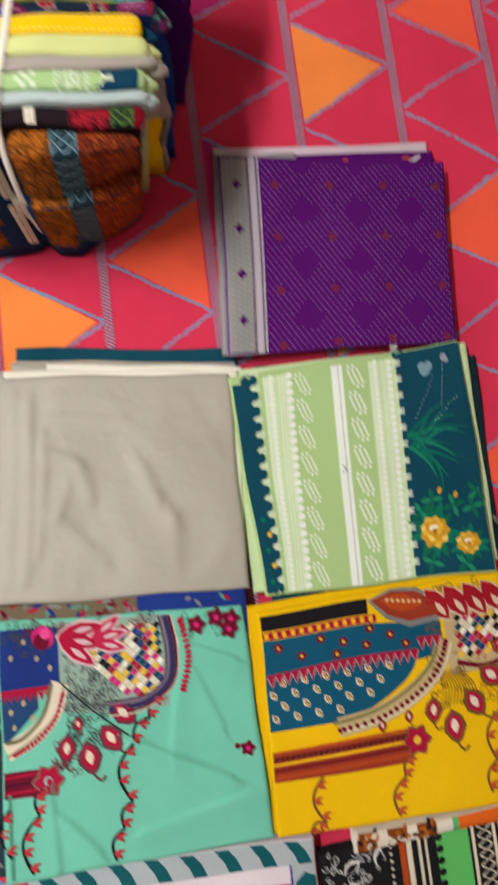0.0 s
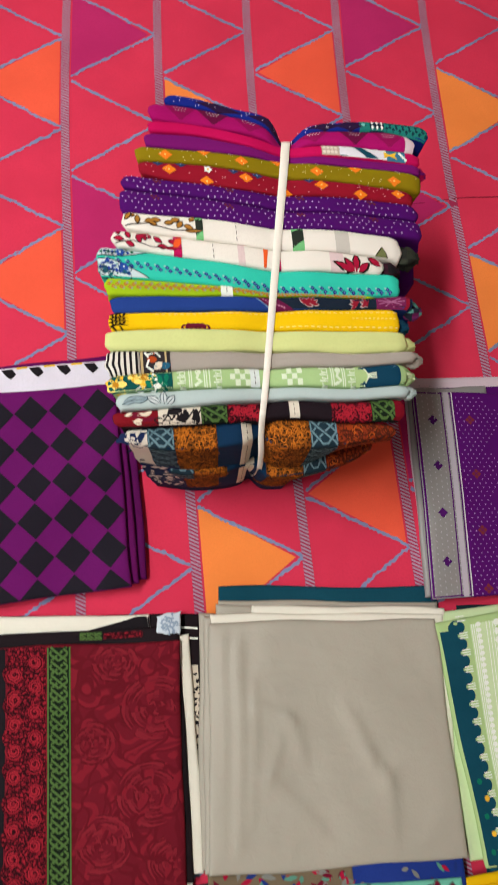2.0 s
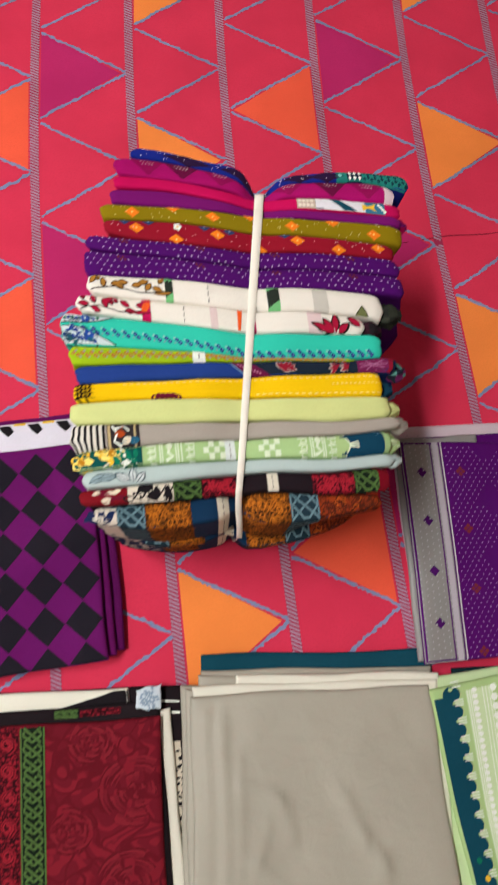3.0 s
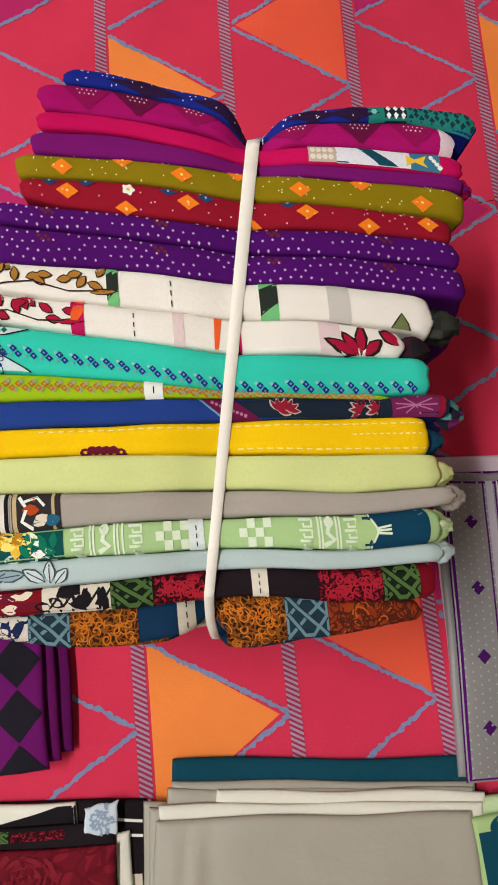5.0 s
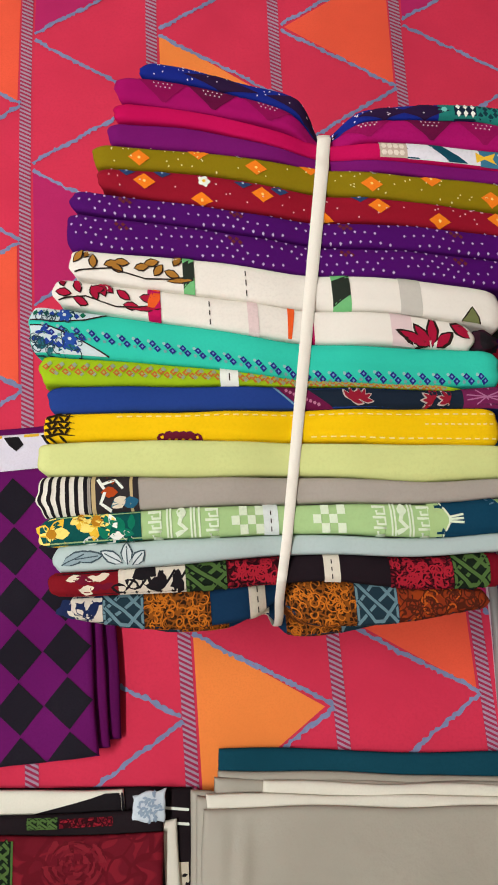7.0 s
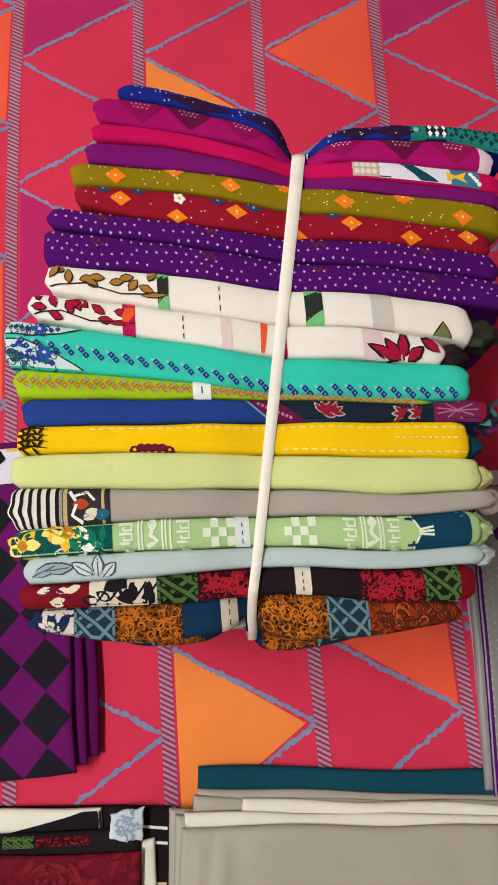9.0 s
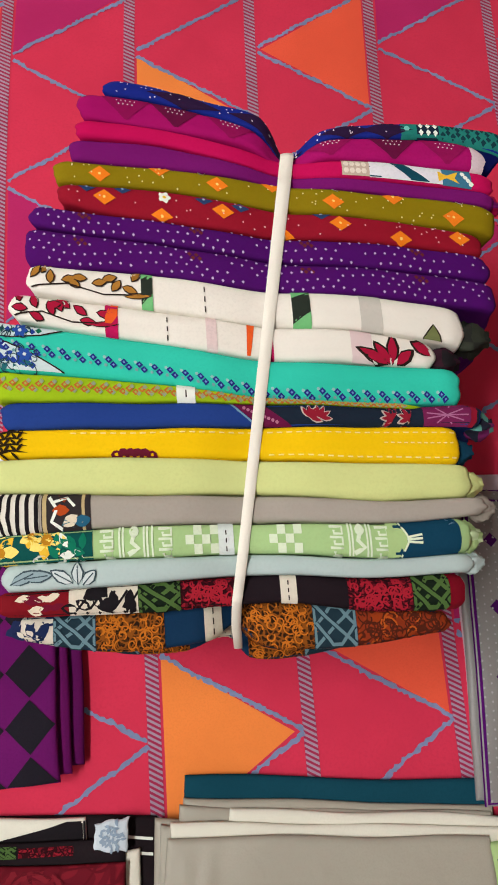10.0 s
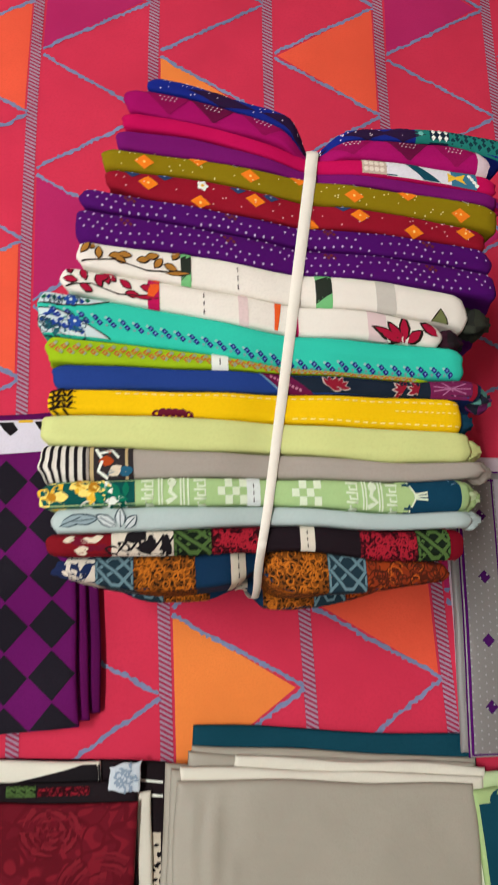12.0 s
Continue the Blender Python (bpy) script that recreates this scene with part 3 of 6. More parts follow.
PURPLE, COAL = cloth(106, 18, 100, vary=0.10), cloth(32, 28, 38)


def check_suit():
    p = pile("purple and black harlequin suit with a white border")
    Slab((-0.53, -0.01), (-0.220, -0.006), (-0.226, 0.334), (-0.53, 0.322), 0.001, 0.016, 61).build(cloth(96, 14, 88), p)
    Slab((-0.53, -0.016), (-0.229, -0.012), (-0.240, 0.27), (-0.53, 0.27), 0.015, 0.0265, 64).build(cloth(104, 15, 94), p)
    global check_white
    check_white = Slab((-0.53, -0.012), (-0.250, -0.004), (-0.245, 0.322), (-0.53, 0.318), 0.014, 0.026, 62)
    check_white.owner = p
    check_white.build(cloth(226, 222, 236), p, label="white border layer")
    s = Slab((-0.53, -0.026), (-0.240, -0.017), (-0.247, 0.280), (-0.53, 0.278), 0.026, 0.036, 63,
             relief=lambda a, b: 0.0016 / (1 + math.exp(-(a - 0.240 - 0.03 * (0.3 - b)) / 0.0022)))
    s.build(PURPLE, p, n=56)
    return s, p


check_slab, check_pile = check_suit()


def lime_suit():
    p = pile("lime green suit with an orange lace band and white edges")
    global lime_white
    lime_white = Slab((-0.50, -0.70), (-0.208, -0.70), (-0.186, -0.388), (-0.49, -0.378), 0.001, 0.014, 71)
    lime_white.owner = p
    lime_white.build(WHITE, p, label="white under layer")
    Slab((-0.50, -0.70), (-0.212, -0.70), (-0.192, -0.402), (-0.49, -0.392), 0.014, 0.022, 72).build(cloth(150, 20, 90), p, label="magenta under layer")
    s = Slab((-0.50, -0.705), (-0.212, -0.70), (-0.194, -0.416), (-0.49, -0.408), 0.021, 0.031, 73)
    s.build(cloth(176, 214, 30), p)
    return s, p


lime_slab, lime_pile = lime_suit()


def arrow_suit():
    p = pile("white suit with a grey border of teal chevrons")
    s = Slab((-0.14, -1.02), (0.20, -1.02), (0.213, -0.728), (-0.150, -0.716), 0.001, 0.030, 81)
    s.build(cloth(228, 216, 222), p)
    return s, p


arrow_slab, arrow_pile = arrow_suit()


def black_suit():
    p = pile("black and white printed suit with orange and green bands")
    s = Slab((0.215, -1.04), (0.52, -1.04), (0.53, -0.735), (0.214, -0.75), 0.001, 0.030, 91)
    s.build(cloth(30, 28, 30), p)
    return s, p


black_slab, black_pile = black_suit()

# ---- the tied bundle ----
SHAPES, COLOURS = {}, {}
edge_before = [(-0.162, 0.526), (-0.111, 0.515), (-0.055, 0.501), (-0.02, 0.489), (0.04, 0.479), (0.105, 0.469), (0.166, 0.459)]


def standing(key, x0, x1, near, colour, **more):
    """A cloth of the bundle behind the one before it: its ends and its near edge at the left end, halfway,
    at the band, halfway and at the right end."""
    global edge_before
    stations = (x0, (x0 - 0.03) / 2, -0.03, (x1 - 0.03) / 2, x1)
    near = list(zip(stations, near))
    SHAPES[key] = Fold(x0, x1, [(x, smooth_curve(edge_before, x)) for x in stations], near, seed=len(SHAPES) * 3.3, **more)
    COLOURS[key], edge_before = colour, near


standing("pink", -0.162, 0.166, (0.508, 0.4975, 0.4775, 0.4585, 0.441), (200, 10, 88), pinch=0.012)
standing("plum", -0.169, 0.166, (0.489, 0.477, 0.4645, 0.447, 0.429), (122, 18, 110), pinch=0.012)
standing("olive", -0.181, 0.163, (0.468, 0.459, 0.442, 0.424, 0.404), (142, 122, 12))
standing("red", -0.179, 0.151, (0.450, 0.431, 0.417, 0.4035, 0.387), (152, 20, 42))
standing("dots_far", -0.199, 0.152, (0.432, 0.414, 0.397, 0.382, 0.366), (79, 10, 106), splay=0.030)
standing("dots_near", -0.203, 0.153, (0.400, 0.3875, 0.372, 0.358, 0.340), (79, 10, 106), splay=0.036)
standing("white_far", -0.201, 0.124, (0.377, 0.3585, 0.3425, 0.331, 0.314), (238, 233, 222))
standing("white_near", -0.214, 0.099, (0.356, 0.334, 0.3155, 0.307, 0.298), (238, 233, 222))
standing("turquoise", -0.232, 0.115, (0.318, 0.303, 0.2845, 0.2745, 0.269), (52, 206, 180))
standing("lime", -0.225, 0.083, (0.294, 0.287, 0.280, 0.2735, 0.2675), (160, 196, 26))
standing("navy_blue", -0.219, 0.126, (0.272, 0.2675, 0.263, 0.2575, 0.252), (36, 66, 142), splay=0.034)
standing("yellow", -0.223, 0.108, (0.252, 0.2465, 0.2385, 0.231, 0.226), (246, 200, 8), splay=0.036)
standing("pale", -0.228, 0.112, (0.227, 0.220, 0.213, 0.2035, 0.201), (212, 220, 146))
standing("taupe", -0.229, 0.121, (0.198, 0.1975, 0.1935, 0.187, 0.188), (172, 164, 154), lift=0.3, splay=0.024)
standing("green", -0.226, 0.105, (0.178, 0.1765, 0.172, 0.1635, 0.163), (172, 206, 142), lift=0.38)
standing("grey", -0.220, 0.107, (0.1595, 0.159, 0.158, 0.150, 0.149), (184, 202, 200), top=0.284, lift=0.42)
standing("rose", -0.224, 0.099, (0.1435, 0.140, 0.138, 0.128, 0.125), (34, 24, 30), top=0.276, lift=0.45)
BLUE_NEAR = [(-0.141, 0.546), (-0.099, 0.537), (-0.053, 0.521), (-0.025, 0.509), (-0.008, 0.500), (0.002, 0.491), (0.012, 0.491), (0.04, 0.497), (0.10, 0.494), (0.13, 0.4915), (0.185, 0.475)]
SHAPES["blue"] = Fold(-0.140, 0.183, [(-0.140, 0.562), (-0.098, 0.551), (-0.052, 0.534), (-0.018, 0.523), (-0.004, 0.510), (0.002, 0.499), (0.012, 0.499), (0.04, 0.507), (0.10, 0.508), (0.183, 0.497)],
                      BLUE_NEAR, pinch=0.026, seed=70, tight=0.016)
SHAPES["magenta"] = Fold(-0.160, 0.162, [(-0.160, 0.549)] + BLUE_NEAR[1:-1] + [(0.162, 0.482)],
                         [(-0.160, 0.526), (-0.111, 0.515), (-0.055, 0.501), (-0.020, 0.489), (-0.003, 0.481), (0.012, 0.480), (0.04, 0.479), (0.105, 0.469), (0.162, 0.459)], pinch=0.020, seed=74, tight=0.018)
SHAPES["knot_low"] = Fold(-0.206, 0.090, [(-0.206, 0.155), (-0.145, 0.142), (-0.065, 0.140), (0.032, 0.145), (0.090, 0.172)],
                          [(-0.206, 0.140), (-0.180, 0.117), (-0.149, 0.106), (-0.102, 0.105), (-0.068, 0.113), (-0.052, 0.095), (-0.008, 0.093), (0.032, 0.098), (0.062, 0.106), (0.090, 0.119)],
                          top=0.172, pinch=0.012, tight=0.016, bulge=0.0, seed=81, tuck=0.026, lift=0.09)
SHAPES["knot"] = Fold(-0.216, 0.092, [(-0.216, 0.142), (-0.10, 0.143), (-0.062, 0.146), (-0.03, 0.140), (0.004, 0.136), (0.092, 0.123)],
                      [(-0.216, 0.127), (-0.162, 0.116), (-0.121, 0.113), (-0.080, 0.117), (-0.062, 0.126), (-0.050, 0.114), (-0.038, 0.107), (0.022, 0.105), (0.092, 0.110)],
                      top=0.262, pinch=0.016, tight=0.016, seed=66, bulge=0.004, lift=0.43)
SUITS = {}


def bundled(label, parts):
    """A suit of the bundle, with each of its standing cloths."""
    s = suit(label)
    for key, mat in parts:
        SHAPES[key].build(mat, s)
        SUITS[key] = s


def tone(key):
    return cloth(*COLOURS[key], vary=0.06)


bundled("magenta and royal blue suit with diamond print, outermost in the bundle", (("blue", cloth(24, 40, 138)), ("magenta", cloth(170, 12, 104)), ("pink", tone("pink"))))
bundled("plain plum purple suit pressed in the bundle", (("plum", tone("plum")),))
bundled("olive and red suit printed with orange diamonds and dots", (("olive", tone("olive")), ("red", tone("red"))))
bundled("violet suit with small white dots in the bundle", (("dots_far", tone("dots_far")), ("dots_near", tone("dots_near"))))
bundled("white suit with brown and crimson leaf sprays", (("white_far", tone("white_far")), ("white_near", tone("white_near"))))
bundled("turquoise suit with a row of blue squares", (("turquoise", tone("turquoise")),))
bundled("lime green suit with a small orange chain print", (("lime", tone("lime")),))
bundled("royal blue suit with a dark floral half", (("navy_blue", tone("navy_blue")),))
bundled("plain yellow suit with pale stitched dashes", (("yellow", tone("yellow")),))
bundled("plain pale lime suit in the bundle", (("pale", tone("pale")),))
bundled("taupe suit with a black and white striped end", (("taupe", tone("taupe")),))
bundled("pale green suit with white key pattern and teal end", (("green", tone("green")),))
bundled("pale grey-blue suit with outlined leaves", (("grey", tone("grey")),))
bundled("black and red rose suit with green knotwork", (("rose", tone("rose")),))
bundled("navy and orange scroll suit, lowest in the bundle", (("knot", cloth(18, 52, 84, vary=0.06)), ("knot_low", cloth(18, 52, 84, vary=0.06))))


def curve3(pts, n=4):
    """A soft line through points in space."""
    out, k = [], len(pts)
    for i in range(k - 1):
        p0, p1, p2, p3 = (pts[j] for j in (max(i - 1, 0), i, i + 1, min(i + 2, k - 1)))
        for j in range(n):
            t = j / n
            out.append(0.5 * (2 * p1 + (p2 - p0) * t + (2 * p0 - 5 * p1 + 4 * p2 - p3) * t * t + (3 * p1 - p0 - 3 * p2 + p3) * t**3))
    return out + [pts[-1]]


def tie_band():
    """The elastic strip round the bundle."""
    mat = cloth(242, 237, 224, vary=0.05, weave=2500)
    order = ["blue", "magenta"] + list(COLOURS) + ["knot"]
    line, y = [], 0.501
    while y > 0.137:
        x = band_x(y)
        tops = [SHAPES[key].height(x) for key in order if SHAPES[key].edges(x)[1] - 0.004 <= y <= SHAPES[key].edges(x)[0] + 0.004]
        line.append(Vector((x, y, max(tops, default=0.25) + 0.0012)))
        y -= 0.006
    for _ in range(3):
        line = [line[0]] + [Vector((line[i].x, line[i].y, max(line[i].z, (line[i - 1].z + line[i + 1].z) / 2))) for i in range(1, len(line) - 1)] + [line[-1]]
    pts = [Vector((0.010, 0.512, 0.03)), Vector((0.009, 0.511, 0.18)), Vector((0.008, 0.508, 0.245))] + line
    pts += [Vector((-0.0622, 0.1245, 0.246)), Vector((-0.0616, 0.1150, 0.228)), Vector((-0.061, 0.1075, 0.200)), Vector((-0.0605, 0.1045, 0.165)), Vector((-0.060, 0.113, 0.08)), Vector((-0.060, 0.140, 0.012))]
    pts = [Vector(p) for p in curve3(pts, 3)]
    verts, faces, n = [], [], len(pts)
    for i, p in enumerate(pts):
        d = (pts[min(i + 1, n - 1)] - pts[max(i - 1, 0)]).normalized()
        side = Vector((1, 0, 0))
        side = (side - d * side.dot(d)).normalized()
        up = side.cross(d).normalized()
        if up.z < 0 and 2 < i < n - 5:
            up = -up
        w = 0.0056 - 0.0022 * max(0.0, min(1.0, (i - 3) / (n - 8)))
        for o, h in ((-w, -0.0004), (-w * 0.9, 0.0005), (0, 0.0009), (w * 0.9, 0.0005), (w, -0.0004)):
            verts.append(p + side * o + up * h)
    for i in range(n - 1):
        for j in range(4):
            k = i * 5 + j
            faces.append((k, k + 1, k + 6, k + 5))
    ob = linked("tie_band", verts, faces, [mat])
    tagged(ob, "off-white elastic band tied round the cloth bundle", "band")


tie_band()

# ---- prints on the suits that lie flat ----
CRIMSON_INK, MAROON_INK, NAVY_INK, BLACK_INK = cloth(176, 24, 60), cloth(112, 18, 44), cloth(34, 56, 128), cloth(30, 26, 30)
BONE, GREY_INK, SKY_INK, ROSE_INK, RUST = cloth(226, 214, 190), cloth(132, 134, 128), cloth(120, 160, 190), cloth(214, 40, 120), cloth(186, 76, 30)
SAND, BRICK = cloth(198, 176, 128), cloth(160, 60, 40)


def curve(pts, n=8):
    """A soft line through a few points."""
    out = []
    k = len(pts)
    for i in range(k - 1):
        p0, p1, p2, p3 = (Vector(pts[j]) for j in (max(i - 1, 0), i, i + 1, min(i + 2, k - 1)))
        for j in range(n):
            t = j / n
            out.append(tuple(0.5 * (2 * p1 + (p2 - p0) * t + (2 * p0 - 5 * p1 + 4 * p2 - p3) * t * t + (3 * p1 - p0 - 3 * p2 + p3) * t**3)))
    out.append(tuple(pts[-1]))
    return out


def lace(pr, a0, a1, b0, b1, mat, pitch=0.008, level=1):
    """A lacy woven strip: thin lines and a small scalloped edge."""
    for k in range(4):
        a = a0 + (a1 - a0) * (0.1 + 0.27 * k)
        pr.stroke([(a, b0), (a, b1)], 0.0009, mat, level)
    b = b0 + pitch / 2
    while b < b1:
        pr.disc(a1, b, pitch * 0.42, mat, level, n=6)
        b += pitch


def green_print():
    s = green_slab
    W, H = s.W, s.H

    def slanted(a, b):
        """The woven bands run a little aslant to the folded edges."""
        k = max(0.0, min(1.0, a / 0.06, (W - a) / 0.06))
        return s.place(a + 0.012 * (2 * b / H - 1) * k, b)
    pr = Print(slanted)
    lo, hi = 0.004, H - 0.010
    pale, deep = PALE_GREEN, TEAL
    pr.strip(lo, H - 0.014, 0.0040, 0.024, deep, 0)
    for k in range(14):
        b = 0.010 + k * 0.0232
        pr.disc(0.024, b, 0.0100, deep, 0, n=14)
        for e in (-0.0034, 0.0, 0.0034):
            pr.stroke([(0.026, b + 0.0116 + e), (0.036, b + 0.0116 + e)], 0.0015, WHITE, 3)
    pr.strip(lo, hi, 0.040, 0.072, pale, 1)
    lace(pr, 0.041, 0.050, lo, hi, WHITE, level=2)
    lace(pr, 0.058, 0.074, lo, hi, WHITE, 0.012, level=2)

    def steps(a_mid, size):
        """Clusters of small white squares, each stepping sideways towards its foot."""
        count = 8
        for g in range(count):
            top = hi - 0.004 - g * (hi - lo) / count
            for row in range(6):
                n = (2, 3, 3, 3, 3, 2)[row]
                for k in range(n):
                    a = a_mid - 0.007 + row * 0.0022 + (k - (n - 1) / 2) * size * 2.7
                    pr.diamond(a, top - row * 0.0060, size, size, WHITE, 2)
    steps(0.094, 0.0023)
    steps(0.170, 0.0026)
    pr.strip(lo, hi, 0.1345, 0.1505, WHITE, 1)
    pr.stroke([(0.1445, lo), (0.1445, hi)], 0.0008, GREY_INK, 2)
    for da in (-1, 1):
        pr.stroke([(0.1425 - 0.004 * da, H * 0.49), (0.1425 + 0.004 * da, H * 0.53)], 0.0009, BLACK_INK, 3)
    pr.strip(lo, hi, 0.188, 0.228, pale, 1)
    lace(pr, 0.190, 0.198, lo, hi, WHITE, level=2)
    lace(pr, 0.206, 0.218, lo, hi, WHITE, 0.010, level=2)
    # teal floral end
    pr.strip(0.003, H - 0.003, 0.232, W - 0.003, deep, 0)
    for k in range(14):
        b = 0.012 + k * 0.0235
        pr.disc(0.233, b, 0.0092, deep, 0, n=12)
        for e in (-0.0035, 0.0, 0.0035):
            pr.stroke([(0.224, b + 0.0117 + e), (0.235, b + 0.0117 + e)], 0.0015, WHITE, 2)
    # long ferns that spread from the band's edge
    rnd = random.Random(5)
    greens = (FOREST, cloth(18, 112, 96), cloth(12, 92, 84), cloth(30, 138, 104))
    for k in range(22):
        t = -1.15 + 2.3 * k / 21 + rnd.uniform(-0.06, 0.06)
        n = rnd.uniform(0.05, 0.10)
        a0, b0 = 0.234 + rnd.uniform(0, 0.012), 0.188 + rnd.uniform(-0.012, 0.012)
        mid = (a0 + 0.55 * n * math.cos(t * 0.75), b0 + 0.62 * n * math.sin(t))
        end = (min(W - 0.012, a0 + n * math.cos(t)), b0 + n * math.sin(t) * 0.92 - 0.012)
        pr.stroke(curve([(a0, b0), mid, end], 6), rnd.uniform(0.003, 0.0062), greens[k % 4], 2 + k % 2, taper=True)
    for k in range(10):
        pr.disc(0.250 + k * 0.0035, 0.222 + k * 0.0062, 0.0007, WHITE, 3, n=5)
        pr.disc(0.278 + k * 0.0048, 0.215 + k * 0.0036, 0.0007, WHITE, 3, n=5)
        pr.disc(0.290 + k * 0.0012, 0.235 + k * 0.0062, 0.0007, WHITE, 3, n=5)
    for da, db, r in ((0, 0, 0.008), (0.006, 0.006, 0.007), (-0.004, 0.007, 0.006), (0.034, 0.014, 0.006), (0.038, 0.010, 0.004)):
        pr.disc(0.270 + da, 0.288 + db, r, cloth(120 + int(900 * abs(da)), 156, 172), 2, n=10)
    # two yellow roses with leaves
    shades = (cloth(206, 150, 34), cloth(232, 184, 60), cloth(244, 208, 104), cloth(214, 160, 40))
    for a, b, r in ((0.262, 0.062, 0.023), (0.306, 0.042, 0.016)):
        for k in range(11):
            pr.petal(a, b, k * 0.571 + rnd.uniform(-0.2, 0.2), r * rnd.uniform(1.4, 1.9), r * 0.6, LEAF if k % 2 else FOREST, 1)
        for ring, n in ((1.0, 9), (0.72, 7), (0.46, 5)):
            for k in range(n):
                t = 2 * math.pi * k / n + ring * 2.1
                pr.petal(a, b, t, r * ring * rnd.uniform(0.9, 1.08), r * ring * 0.85, shades[(k + n) % 4], 3 + int((1 - ring) * 6))
        pr.petal(a - r * 0.4, b + r * 0.1, 0.3, r * 0.7, r * 0.3, cloth(250, 240, 220), 7)
        pr.disc(a, b, r * 0.14, cloth(160, 100, 24), 8)
    for a, b in ((0.292, 0.095), (0.262, 0.105), (0.318, 0.09), (0.300, 0.015), (0.255, 0.02), (0.325, 0.11), (0.245, 0.09)):
        for k in range(4):
            pr.petal(a, b, k * 1.6 + a * 60, 0.017, 0.007, LEAF if k % 2 else cloth(36, 140, 100), 2)
    for a, b in ((0.272, 0.112), (0.294, 0.104)):
        pr.petal(a, b, 1.2, 0.010, 0.007, shades[3], 4)
    for k in range(5):
        pr.disc(0.016 + 0.006 * (k % 2), 0.02 + k * 0.022, 0.004, GOLD if k % 2 else FOREST, 3, n=7)
    pr.done(green_pile)


green_print()


def violet_print():
    s = violet_slab
    pr, W, H = Print(s.place), s.W, s.H
    dot, brown = cloth(176, 140, 196), cloth(124, 44, 52)
    pr.strip(0.001, H - 0.001, 0.001, 0.060, SILVER, 0)
    for a, w, m in ((0.0440, 0.0018, VIOLET), (0.0510, 0.008, DOVE), (0.0600, 0.0014, cloth(220, 212, 222)), (0.0575, 0.0018, VIOLET)):
        pr.stroke([(a, 0.002), (a, H - 0.002)], w, m, 1)
    for k in range(4):
        pr.diamond(0.027, 0.050 + k * 0.068, 0.0075, 0.0075, cloth(76, 20, 98), 1)
    for i in range(6):
        for j in range(36):
            pr.disc(0.006 + i * 0.008, 0.006 + j * 0.0085 + (0.004 if i % 2 else 0), 0.0012, cloth(178, 178, 180), 1, n=5)
    a0, pitch = 0.084, 0.0815
    for i in range(48):
        for j in range(74):
            a, b = 0.066 + i * 0.0088 + (0.0044 if j % 2 else 0), 0.004 + j * 0.0062
            if a > W - 0.004 or b > H - 0.004:
                continue
            x = ((a - a0) / pitch + 0.5) % 1.0 - 0.5
            y = ((b - 0.010) / pitch + 0.5) % 1.0 - 0.5
            far = abs(abs(x) - 0.5) + abs(abs(y) - 0.5)
            if far < 0.30 or abs(x) + abs(y) < 0.12:
                continue
            pr.diamond(a, b, 0.0011, 0.0011, dot, 1)
    for i in range(4):
        for j in range(5):
            a, b = a0 + i * pitch, 0.010 + j * pitch
            if a < W - 0.008 and b < H - 0.008:
                for da, db in ((0, 0.004), (0, -0.004), (0.004, 0), (-0.004, 0)):
                    pr.diamond(a + da, b + db, 0.0034, 0.0034, brown, 1)
    pr.done(violet_pile)


violet_print()


def paisley(pr, a, b, turn, size, fill, rim, level=2):
    """A drop with a rim, a heart and a little curled tail."""
    c, d = math.cos(turn), math.sin(turn)
    pr.petal(a, b, turn, size, size * 0.72, rim, level)
    pr.petal(a + 0.12 * size * c, b + 0.12 * size * d, turn, size * 0.76, size * 0.5, fill, level + 1)
    pr.petal(a + 0.26 * size * c, b + 0.26 * size * d, turn, size * 0.42, size * 0.24, BONE, level + 2)
    e = (a + size * c, b + size * d)
    pr.stroke(curve([e, (e[0] + 0.2 * size * c - 0.15 * size * d, e[1] + 0.2 * size * d + 0.15 * size * c), (e[0] + 0.1 * size * c - 0.3 * size * d, e[1] + 0.1 * size * d + 0.3 * size * c)], 4), size * 0.07, rim, level)


def vine(pr, nodes, side, ink, bud):
    """A dark scalloped stem through the nodes, with pairs of small red buds inside each scallop."""
    for i in range(len(nodes) - 1):
        p, q = Vector(nodes[i]), Vector(nodes[i + 1])
        d = q - p
        out = Vector((d.y, -d.x)) * side
        arc = [tuple(p + d * (k / 10) + out * 0.26 * math.sin(math.pi * k / 10)) for k in range(11)]
        pr.stroke(arc, 0.0036, ink, 2)
        n = max(2, int(d.length / 0.016))
        for k in range(n):
            s = (k + 0.6) / n
            a = p + d * s + out * 0.26 * math.sin(math.pi * s)
            t = math.atan2(-out.y, -out.x)
            for turn, size in ((0.45, 0.0145), (-0.25, 0.0125)):
                pr.petal(a.x, a.y, t + turn, size, 0.0052, bud, 3)
            e = a + Vector((math.cos(t - 0.25), math.sin(t - 0.25))) * 0.011
            pr.disc(e.x, e.y, 0.0013, ink, 4, n=5)


def lattice(pr, a0, b0, a1, b1, size, keep, rnd, level=2):
    """Small patchwork diamonds in many colours."""
    inks = (CRIMSON_INK, BLACK_INK, BONE, NAVY_INK, GOLD, CREAM, ROSE_INK, TEAL)
    j, b = 0, b0
    while b < b1:
        a = a0 + (size if j % 2 else 0)
        while a < a1:
            if keep(a, b):
                pr.diamond(a, b, size * 0.9, size * 0.9, inks[rnd.randrange(len(inks))], level)
            a += 2 * size
        b += size
        j += 1


